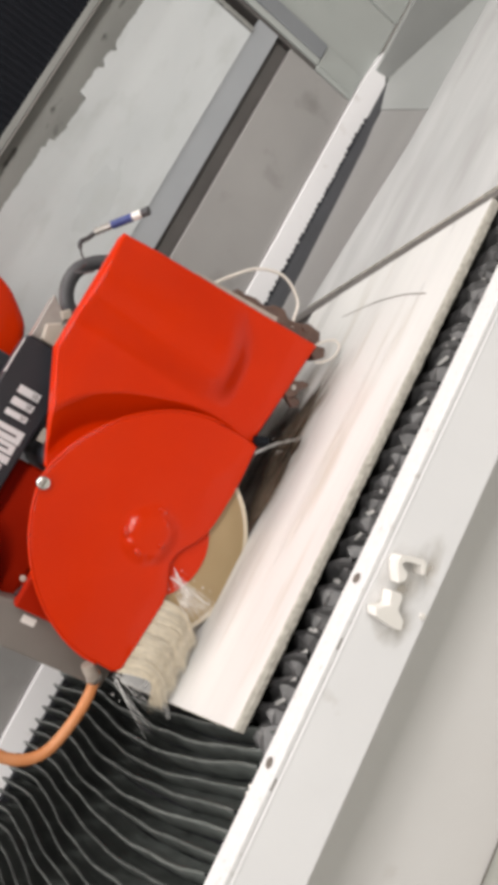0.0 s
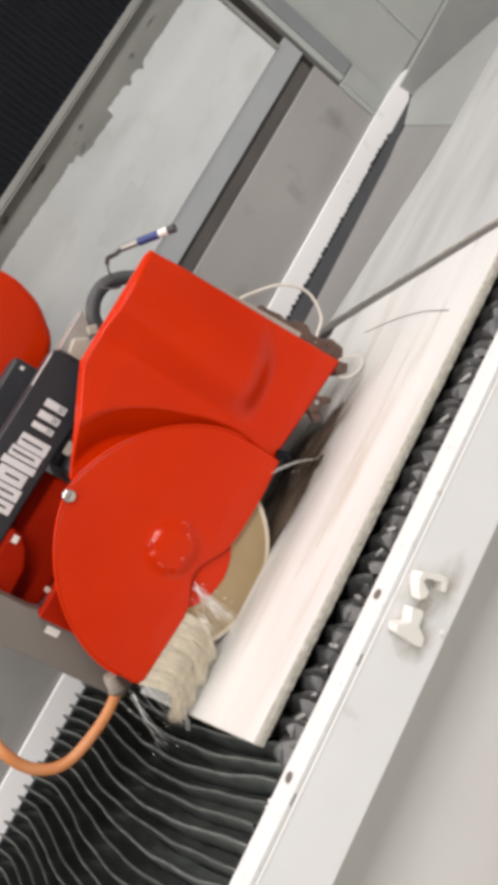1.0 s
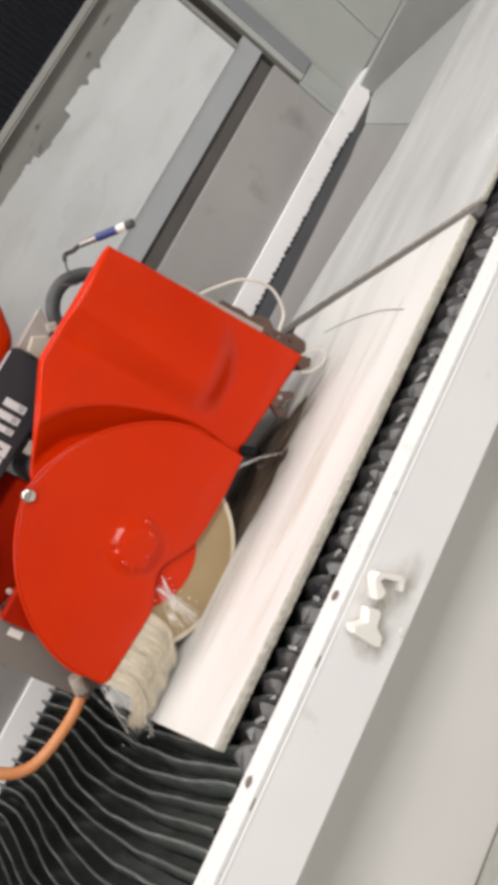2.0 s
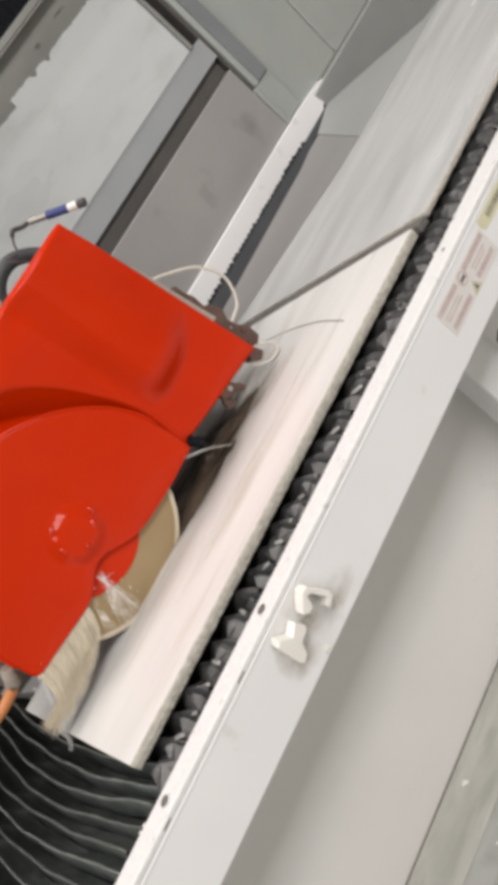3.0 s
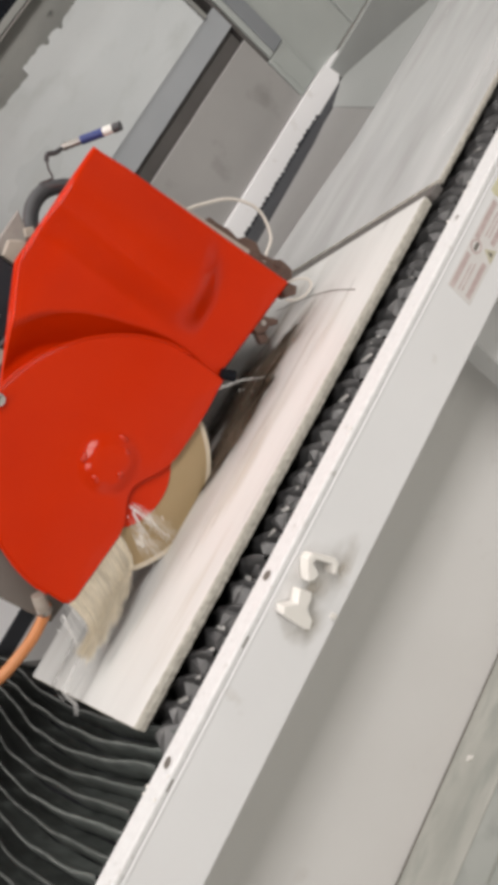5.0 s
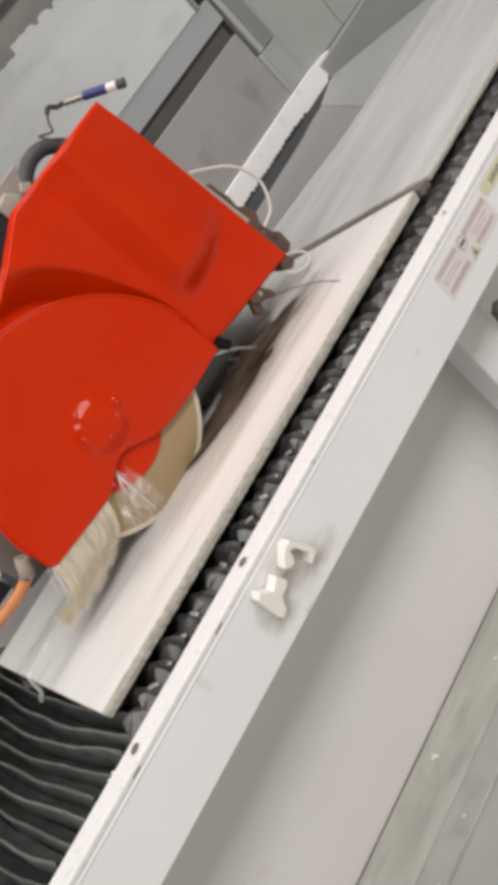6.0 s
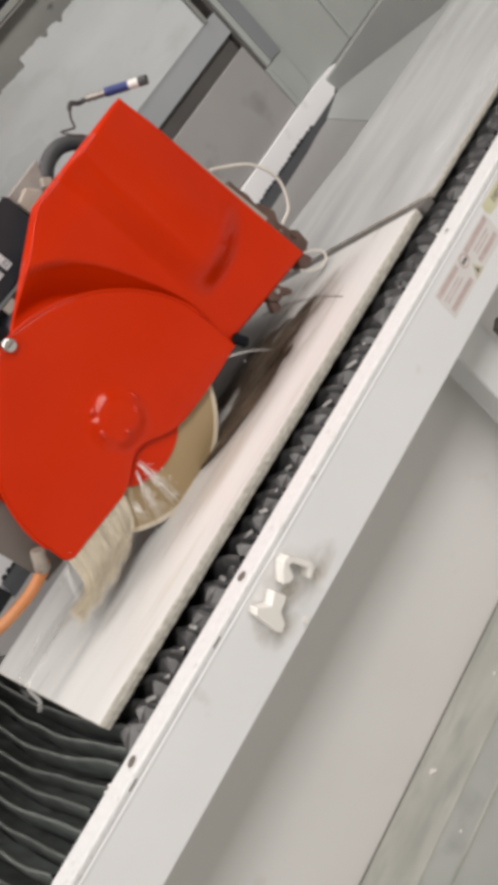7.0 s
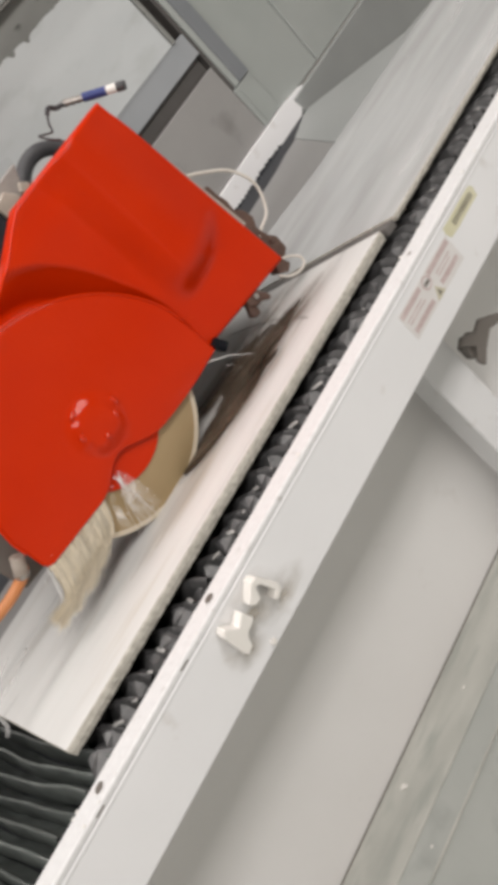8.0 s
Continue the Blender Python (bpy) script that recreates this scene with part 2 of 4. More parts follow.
def prism(points, y0, y1, bevel=0.003, segments=2, holes=()):
    """An outline in x and z, drawn out from y0 to y1."""
    bm = bmesh.new()
    front = [bm.verts.new((x, y0, z)) for x, z in points]
    back = [bm.verts.new((x, y1, z)) for x, z in points]
    bm.faces.new(front)
    bm.faces.new(back[::-1])
    k = len(points)
    for i in range(k):
        bm.faces.new((front[i], back[i], back[(i + 1) % k], front[(i + 1) % k]))
    bmesh.ops.recalc_face_normals(bm, faces=bm.faces[:])
    return bevelled(bm, bevel, segments, 0.3)


def plan(points, z0, z1, bevel=0.002, segments=2):
    """An outline in x and y, drawn out from z0 to z1."""
    bm = bmesh.new()
    low = [bm.verts.new((x, y, z0)) for x, y in points]
    high = [bm.verts.new((x, y, z1)) for x, y in points]
    bm.faces.new(low)
    bm.faces.new(high[::-1])
    k = len(points)
    for i in range(k):
        bm.faces.new((low[i], high[i], high[(i + 1) % k], low[(i + 1) % k]))
    bmesh.ops.recalc_face_normals(bm, faces=bm.faces[:])
    return bevelled(bm, bevel, segments, 0.3)


def disc(x, z, y0, y1, r, segments=48, bevel=0.0, r_in=0.0):
    """A round plate whose axis lies along y."""
    bm = bmesh.new()
    rings = []
    for rad, y in ((r, y0), (r, y1)):
        rings.append([bm.verts.new((x + rad * math.cos(a), y, z + rad * math.sin(a))) for a in [2 * math.pi * i / segments for i in range(segments)]])
    if r_in:
        inner = [[bm.verts.new((x + r_in * math.cos(a), y, z + r_in * math.sin(a))) for a in [2 * math.pi * i / segments for i in range(segments)]]
                 for y in (y0, y1)]
    for i in range(segments):
        j = (i + 1) % segments
        bm.faces.new((rings[0][i], rings[0][j], rings[1][j], rings[1][i]))
        if r_in:
            bm.faces.new((inner[0][i], inner[0][j], inner[1][j], inner[1][i]))
            for s in (0, 1):
                bm.faces.new((rings[s][i], rings[s][j], inner[s][j], inner[s][i]))
    if not r_in:
        bm.faces.new(rings[0])
        bm.faces.new(rings[1][::-1])
    bmesh.ops.recalc_face_normals(bm, faces=bm.faces[:])
    return bevelled(bm, bevel, 2, 0.6) if bevel else bm


def smooth_path(points, steps=6):
    """Points along a Catmull-Rom line through the given ones."""
    pts = [Vector(p) for p in points]
    pts = [pts[0] * 2 - pts[1]] + pts + [pts[-1] * 2 - pts[-2]]
    out = []
    for i in range(1, len(pts) - 2):
        a, b, c, d = pts[i - 1:i + 3]
        for s in range(steps):
            t = s / steps
            out.append(0.5 * ((2 * b) + (c - a) * t + (2 * a - 5 * b + 4 * c - d) * t * t + (3 * b - a - 3 * c + d) * t ** 3))
    out.append(pts[-2])
    return out


def tube_into(bm, path, r0, r1=None, sides=8):
    r1 = r0 if r1 is None else r1
    rings, side = [], None
    for i, p in enumerate(path):
        way = (path[min(i + 1, len(path) - 1)] - path[max(i - 1, 0)]).normalized()
        if side is None:
            side = way.orthogonal().normalized()
        side = (side - way * side.dot(way)).normalized()
        up = way.cross(side)
        r = r0 + (r1 - r0) * i / (len(path) - 1)
        rings.append([bm.verts.new(p + (side * math.cos(a) + up * math.sin(a)) * r) for a in [2 * math.pi * k / sides for k in range(sides)]])
    for a, b in zip(rings, rings[1:]):
        for k in range(sides):
            bm.faces.new((a[k], a[(k + 1) % sides], b[(k + 1) % sides], b[k]))
    bm.faces.new(rings[0][::-1])
    bm.faces.new(rings[-1])
    return bm


def tube(points, r0, r1=None, sides=10, steps=6):
    return tube_into(bmesh.new(), smooth_path(points, steps), r0, r1, sides)


# ------------------------------------------------------------------ hall
def build_hall():
    solid("floor", box(-6, 6, -5, 5, -0.1, 0, 0), FLOOR, "wet grey concrete workshop floor", "floor", kind="structure")
    solid("wall_north", box(-6, 6, 5, 5.2, 0, 3.9, 0), HALL, "unseen pale workshop wall that bounces fill light", "wall", kind="structure")
    solid("wall_south", box(-6, 6, -5.2, -5, 0, 3.9, 0), HALL, "unseen pale workshop wall that bounces fill light", "wall", kind="structure")
    solid("wall_west", box(-6.2, -6, -5.2, 5.2, 0, 3.9, 0), HALL, "unseen pale workshop wall that bounces fill light", "wall", kind="structure")
    solid("wall_east", box(6, 6.2, -5.2, 5.2, 0, 3.9, 0), HALL, "unseen pale workshop wall that bounces fill light", "wall", kind="structure")
    solid("ceiling", box(-6.2, 6.2, -5.2, 5.2, 3.9, 4.0, 0), HALL, "unseen pale workshop ceiling that bounces fill light", "ceiling", kind="structure")


build_hall()


# ------------------------------------------------------------------ machine bed
BEAM_Y0, BEAM_Y1, BEAM_Z0, BEAM_Z1 = 1.024, 1.071, 0.743, 0.890


BED = thing("saw_bed", "white painted steel bed of the stone saw", "saw bed", (0, BEAM_Y0, 0))


def build_front_beam():
    beam = part("front_beam", box(-2.2, 2.6, BEAM_Y0, BEAM_Y1, BEAM_Z0, BEAM_Z1 - 0.014, 0.004, 3), WHITE, BED)
    beam.location = (0, -BEAM_Y0, 0)
    part("cap", box(-2.2, 2.6, BEAM_Y0 - 0.0006, BEAM_Y1, BEAM_Z1 - 0.0140, BEAM_Z1, 0.0045, 3), CAP_PAINT, beam, "bright worn cap strip")
    part("bead", tube_into(bmesh.new(), [Vector((x, BEAM_Y0 + 0.0026, 0.8735)) for x in (-2.19, 0.2, 2.59)], 0.0040, 0.0040, 12), WHITE, beam, "thin ridge under the cap", True)
    # dark discs colour in the shade inside the bolt holes; nothing is cut
    for x, r in ((-0.833, 0.0095), (-0.512, 0.0095), (-0.192, 0.0095), (0.129, 0.0095), (0.865, 0.0045)):
        for name, bm, mat in (("hole_shade", disc(0, 0, -0.001, 0.0012, r, 20), PRINT), ("hole_rim", disc(0, 0, -0.001, 0.0018, r + 0.003, 20, 0, r), CAP_PAINT)):
            ob = part(name, bm, mat, beam)
            ob.matrix_basis = pose(x, 1.046, BEAM_Z1, 90)
    screw = part("screw_head", disc(0.126, 0.756, 1.0175, 1.026, 0.006, 12, 0.0015), PLASTIC, beam)
    for x in (-0.215, 0.021):
        part("edge_slot", box(x - 0.010, x + 0.010, BEAM_Y0 - 0.0008, BEAM_Y0 + 0.002, BEAM_Z1 - 0.0090, BEAM_Z1 - 0.0055, 0.0003, 1), PLATE, beam)
    rnd = random.Random(21)
    for k in range(26):
        x = rnd.uniform(-0.6, 1.5)
        y = rnd.choice((BEAM_Y0 + 0.002, BEAM_Y1 - 0.006))
        w = rnd.uniform(0.002, 0.006)
        part("stone_chip", box(x, x + w, y, y + w * 0.8, BEAM_Z1, BEAM_Z1 + w * 0.5, w * 0.15, 1), PLASTIC, beam)


def build_lower_bed():
    ob = part("lower_panel", box(-2.2, 2.6, 1.35, 1.39, 0.0, 0.775, 0.003), WARM_WHITE, BED, "white sheet metal panel set far back under the beam")
    ob.location = (0, -BEAM_Y0, 0)
    ob = part("under_shelf", box(-2.2, 2.6, 1.09, 1.35, 0.755, 0.776, 0.002), WHITE, BED)
    ob.location = (0, -BEAM_Y0, 0)
    solid("floor_strip", box(-3, 3.2, 1.205, 1.344, 0.0, 0.0045, 0.002), KERB, "dusty pale strip of floor along the saw bed", "floor strip", kind="structure")
    solid("floor_edge", box(-3, 3.2, 1.128, 1.134, 0.0, 0.008, 0.003), KERB, "thin pale edge set in the wet floor", "floor edge", kind="structure")
    solid("floor_joint", box(-3, 3.2, 1.3442, 1.3497, 0.0, 0.003, 0.0005), PRINT, "thin dark joint between floor and saw bed", "joint", kind="structure")
    chips = thing("stone_chips", "pale stone chips scattered on the floor strip", "chips", (0, 1.2, 0), kind="stuff")
    bm = bmesh.new()
    rnd = random.Random(31)
    for k in range(14):
        c = Vector((rnd.uniform(-0.6, 1.3), rnd.uniform(-0.10, 0.12), 0.006))
        s = rnd.uniform(0.002, 0.006)
        bmesh.ops.create_icosphere(bm, subdivisions=1, radius=s, matrix=Matrix.Translation(c) @ Matrix.Diagonal((1, rnd.uniform(0.4, 1), 0.4, 1)))
    for c, s in (((0.025, 0.099, 0.009), 0.010), ((0.031, 0.092, 0.008), 0.007), ((0.30, 0.06, 0.008), 0.006), ((-0.05, -0.04, 0.008), 0.005)):
        bmesh.ops.create_icosphere(bm, subdivisions=1, radius=s, matrix=Matrix.Translation(c) @ Matrix.Diagonal((1, 0.6, 0.35, 1)))
    part("chip_scatter", bm, PLASTIC, chips)


def build_leg():
    leg = part("leg", box(-0.052, 0.052, -0.035, 0.045, 0.0, 0.742, 0.006, 3), WHITE, BED)
    leg.location = (0.850, 1.235 - BEAM_Y0, 0)
    part("foot_plate", box(-0.08, 0.08, -0.05, 0.027, 0.0, 0.012, 0.002), STEEL, leg)
    part("levelling_knob", box(0.060, 0.110, -0.060, -0.030, 0.520, 0.565, 0.006), PLATE, leg, "dark levelling knob")
    part("lever", prism([(x + 0.015, z - 0.105) for x, z in ((0.030, 0.690), (0.050, 0.700), (0.085, 0.672), (0.118, 0.680), (0.170, 0.640), (0.168, 0.618), (0.120, 0.640), (0.080, 0.622), (0.048, 0.600), (0.040, 0.622), (0.062, 0.650))], -0.072, -0.058, 0.004), PLATE, leg, "dark lever")


def build_clips():
    clip = thing("pipe_clip", "white plastic pipe clip with two open jaws on the beam", "clip", (0.14, BEAM_Y0, 0.83))
    right = [(0.150, 0.848), (0.166, 0.860), (0.181, 0.869), (0.193, 0.866), (0.207, 0.822), (0.203, 0.811), (0.184, 0.805), (0.181, 0.812), (0.195, 0.820), (0.187, 0.852), (0.180, 0.855), (0.170, 0.836), (0.158, 0.837)]
    left = [(0.134, 0.856), (0.139, 0.832), (0.130, 0.827), (0.113, 0.825), (0.101, 0.806), (0.086, 0.803), (0.083, 0.812), (0.086, 0.861), (0.097, 0.868), (0.112, 0.847)]
    for outline in (right, left):
        jaw = part("jaw", prism(outline, 0.996, 1.0235, 0.0025, 2), PLASTIC, clip)
        jaw.location = (-0.14, -BEAM_Y0, -0.83)


def build_labels():
    y = BEAM_Y0
    warn = thing("warning_label", "faded white and red warning label stuck on the beam", "label", (0.835, y, 0.825))
    def put(name, bm, mat, label=""):
        ob = part(name, bm, mat, warn, label)
        ob.location = (-0.835, -y, -0.825)
        return ob
    put("film", box(0.734, 0.936, y - 0.0008, y - 0.0001, 0.793, 0.857, 0, 1), LABEL)
    for x0, x1, z in ((0.737, 0.812, 0.8475), (0.742, 0.818, 0.806), (0.846, 0.930, 0.8475), (0.858, 0.926, 0.810)):
        put("print_bar", box(x0, x1, y - 0.0012, y - 0.0008, z - 0.0055, z + 0.0055, 0, 1), LABEL_RED)
    for x0, x1, z in ((0.742, 0.800, 0.832), (0.745, 0.805, 0.824), (0.862, 0.918, 0.832), (0.864, 0.912, 0.824)):
        put("text_bar", box(x0, x1, y - 0.0012, y - 0.0008, z - 0.0015, z + 0.0015, 0, 1), LABEL_RED)
    put("round_sign", disc(0.832, 0.840, y - 0.0014, y - 0.0008, 0.014, 28, 0, 0.0105), LABEL_RED)
    put("round_sign_bar", box(0.824, 0.840, y - 0.0014, y - 0.0008, 0.836, 0.843, 0, 1), PRINT)
    put("triangle_sign", prism([(0.826, 0.795), (0.856, 0.795), (0.841, 0.822)], y - 0.0014, y - 0.0008, 0), SIGN)
    put("triangle_mark", prism([(0.836, 0.800), (0.846, 0.800), (0.841, 0.813)], y - 0.0018, y - 0.0014, 0), PRINT)
    note = thing("paper_label", "yellow label with a line of worn print on the beam", "label", (1.0, y, 0.853))
    part("film", prism([(-0.055, -0.0125), (-0.02, -0.0150), (0.03, -0.0140), (0.058, -0.0150), (0.062, 0.004), (0.056, 0.0135), (0.01, 0.0145), (-0.03, 0.0135), (-0.058, 0.0145), (-0.061, 0.002)], -0.0008, -0.0001, 0), YELLOW, note)
    rnd = random.Random(4)
    x = -0.030
    while x < 0.045:
        w = rnd.uniform(0.002, 0.006)
        part("text_bar", box(x, x + w, -0.0012, -0.0008, -0.006, 0.006, 0, 1), PRINT, note)
        x += w + 0.003


build_front_beam()
build_lower_bed()
build_leg()
build_clips()
build_labels()


# ------------------------------------------------------------------ bellows under the slab
PITCH = 0.044          # folds pulled apart under the slab
CLOSE_PITCH = 0.0345    # folds that lie bare beyond its end


def pleat_mesh(sag, seed, y_end=2.118):
    """One fold of the cover: a low ridge that runs from the front beam to the back rail, bowed in plan."""
    rnd = random.Random(seed)
    bm = bmesh.new()
    rows = []
    steps = 34
    deep, pitch = (0.9, CLOSE_PITCH) if sag == 0 else (0.62, PITCH)
    profile = [(-0.5, -0.052), (-0.42, -0.040), (-0.26, -0.016), (-0.11, -0.0028), (0.0, 0.0), (0.05, -0.005), (0.09, -0.024), (0.34, -0.048), (0.5, -0.052)]
    profile = [(a, z * deep) for a, z in profile]
    w1, w2 = rnd.uniform(0, 6), rnd.uniform(0, 6)
    for i in range(steps + 1):
        s = i / steps
        s = s * s * (3 - 2 * s)
        y = 1.074 + (y_end - 1.074) * s
        far = min(1.0, (y - 1.074) / 0.83)
        x = 0.183 - 0.172 * (1 - (1 - far) ** 1.9) - 0.052 * max(0.0, (y - 1.82) / 0.298) ** 1.7 + 0.003 * math.sin(9 * s + w1) + 0.0015 * math.sin(31 * s + w2) + rnd.uniform(-0.0008, 0.0008)
        droop = -0.010 * math.sin(math.pi * s) + 0.002 * math.sin(14 * s + w2) - sag * max(0.0, min(1.0, (s - 0.20) / 0.04))
        if sag == 0:
            droop += 0.022 * max(0.0, (s - 0.92) / 0.08)
        end = min(1, s / 0.03)
        rows.append([bm.verts.new((x + a * pitch, y, droop + z - (1 - end) * 0.012)) for a, z in profile])
    for a, b in zip(rows, rows[1:]):
        for k in range(len(profile) - 1):
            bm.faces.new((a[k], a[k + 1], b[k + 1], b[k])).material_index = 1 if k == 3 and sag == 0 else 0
    return bm


def build_bellows():
    cover = thing("bellows_cover", "black rubber concertina cover, wet and dusty, under the slab", "bellows", (0, 1.6, 0.902))
    starts = [-0.1370 - CLOSE_PITCH * i for i in range(40)][::-1] + [-0.098 + PITCH * i for i in range(53)]
    shared, tab_data, tips = {}, None, []
    for i, x in enumerate(starts):
        sag = 0.0 if x < -0.12 else 0.045
        key = (sag, i % 11)
        if key not in shared:
            ob = part("pleat", pleat_mesh(sag, i, 2.118 if sag == 0 else 1.70), RUBBER if sag == 0 else RUBBER_PLAIN, cover, smooth=True)
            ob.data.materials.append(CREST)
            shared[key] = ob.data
        else:
            ob = new("pleat", shared[key])
            ob.parent = cover
        ob.location = (x - 0.19, -1.6, 0.0)
        ob.rotation_euler = (0, radians(random.uniform(-2, 2)), 0)
        if x < -0.16:
            continue
        # faceted rubber end of the fold beside the beam
        if len(tips) < 5:
            rnd = random.Random(300 + i)
            bm = bmesh.new()
            q = lambda v: v + rnd.uniform(-0.003, 0.003)
            low = [bm.verts.new((q(a), b, q(c))) for a, b, c in ((-0.022, -0.022, -0.012), (0.022, -0.022, -0.016), (0.026, 0.020, -0.030), (-0.020, 0.022, -0.024))]
            mid = [bm.verts.new((q(a), q(b), q(c))) for a, b, c in ((-0.012, -0.016, 0.000), (0.008, -0.014, -0.001), (0.012, 0.006, -0.006), (-0.008, 0.012, -0.004))]
            peak = bm.verts.new((q(-0.002), q(-0.004), 0.004))
            for k in range(4):
                bm.faces.new((low[k], low[(k + 1) % 4], mid[(k + 1) % 4], mid[k]))
                bm.faces.new((mid[k], mid[(k + 1) % 4], peak))
            bm.faces.new(low[::-1])
            tip = part("fold_tip", bm, TIP, cover, "grey crumpled fold end")
            tips.append(tip.data)
        else:
            tip = new("fold_tip", tips[i % 5])
            tip.parent = cover
        tip.location = (x - 0.028 + random.uniform(-0.004, 0.004), 1.110 - 1.6 + random.uniform(-0.004, 0.004), -0.010 + random.uniform(-0.003, 0.003))
        tip.scale = (1.22, 1.45, 1.15)
        tip.rotation_euler = (radians(random.uniform(-8, 8)), radians(random.uniform(-14, 14)), radians(random.uniform(-24, 10)))
        if random.random() < 0.5:
            continue
        # pale stiffener end that peeps out of each fold beside the beam
        if tab_data is None:
            tab = part("stiffener", plan([(-0.0035, -0.008), (0.0035, -0.006), (0.0045, 0.004), (0.001, 0.009), (-0.004, 0.005)], -0.0015, 0.0015, 0.001, 1), TAB, cover, "pale stiffener end")
            tab_data = tab.data
        else:
            tab = new("stiffener", tab_data)
            tab.parent = cover
        tab.location = (x - 0.010 + random.uniform(-0.003, 0.003), 1.088 - 1.6 + random.uniform(-0.003, 0.004), -0.006 + random.uniform(-0.003, 0.002))
        tab.scale = (1.0, 1.7, 1.0)
        tab.rotation_euler = (radians(random.uniform(-16, 10)), radians(random.uniform(-14, 14)), radians(random.uniform(-5, 50)))
    tray = part("tray", box(-1.9, 1.66, 1.078, 2.115, 0.78, 0.835, 0.003), BRIDGE_CLOTH, cover, "black tray under the folds")
    tray.location = (0, -1.6, -0.902)


build_bellows()


# ------------------------------------------------------------------ slabs
def slab(name, outline, z0, z1, top, edge, label, ragged=0.003, seed=1):
    """A stone slab with a flat top and a broken, ragged edge."""
    rnd = random.Random(seed)
    pts = []
    k = len(outline)
    for i in range(k):
        a, b = Vector(outline[i]), Vector(outline[(i + 1) % k])
        n = max(1, int((b - a).length / 0.007))
        out = Vector(((b - a).y, -(b - a).x)).normalized()
        for j in range(n):
            pts.append((a + (b - a) * j / n, out))
    bm = bmesh.new()
    loops = []
    for dz, off, rag in ((z1, 0.0, 0.25), (z1 - 0.003, 0.0015, 0.5), ((z0 + z1) / 2, 0.002, 1.0), (z0, -0.001, 1.0)):
        loops.append([bm.verts.new((*(p + o * (off + rnd.uniform(-ragged, ragged) * rag)), dz)) for p, o in pts])
    bm.faces.new(loops[0])
    bm.faces.new(loops[-1][::-1])
    m = len(pts)
    for a, b in zip(loops, loops[1:]):
        for i in range(m):
            bm.faces.new((a[i], b[i], b[(i + 1) % m], a[(i + 1) % m])).material_index = 1
    ob = solid(name, bm, top, label, "stone slab")
    ob.data.materials.append(edge)
    return ob


slab("stone_slab", [(-0.180, 1.116), (0.899, 1.113), (0.762, 1.56), (0.728, 1.66), (-0.28, 1.66)], 0.913, 0.935, STONE, STONE_EDGE,
     "wet white stone slab being cut, with a ragged edge", 0.0010, 1)
slab("stone_slab", [(0.948, 1.112), (2.45, 1.112), (2.45, 1.555), (1.27, 1.630), (1.10, 1.668), (0.764, 1.73)], 0.9128, 0.927, STONE_FAR, STONE_EDGE,
     "wet pale stone slab lying beyond a dark bar", 0.0010, 2)
solid("support_board", plan([(-0.11, 1.205), (1.36, 1.205), (1.40, 1.62), (1.61, 2.045), (0.97, 2.005), (-0.34, 1.985), (-0.22, 1.66)], 0.862, 0.898, 0.002), BOARD,
      "wet grey support board under the slabs", "board")
solid("end_board", plan([(1.363, 1.205), (2.45, 1.205), (2.45, 1.50), (1.92, 1.72), (1.80, 2.131), (1.66, 2.131), (1.613, 2.045), (1.403, 1.62)], 0.855, 0.8965, 0.002), FOOT,
      "grey-green wet end board beyond the support board", "board")
solid("rubber_mat", plan([(-0.105, 1.200), (2.40, 1.200), (2.40, 1.530), (1.2, 1.62), (0.78, 1.64), (-0.205, 1.640)], 0.8985, 0.9125, 0.001), BRIDGE_CLOTH,
      "black rubber mat between board and slabs", "mat")
solid("wire", tube([(0.692, 1.180, 0.9364), (0.699, 1.225, 0.9372), (0.705, 1.275, 0.937), (0.704, 1.353, 0.9364), (0.697, 1.41, 0.9364), (0.684, 1.48, 0.9364)], 0.0009, 0.0006, 6), PRINT,
      "thin dark wire lying on the wet slab", "wire", smooth=True)
solid("support_bar", plan([(0.906, 1.105), (0.931, 1.099), (0.796, 1.560), (0.738, 1.762), (0.712, 1.755), (0.770, 1.553)], 0.9135, 0.9320, 0.0025, 2), BAR,
      "wet dark flat bar lying across between the slabs", "bar")


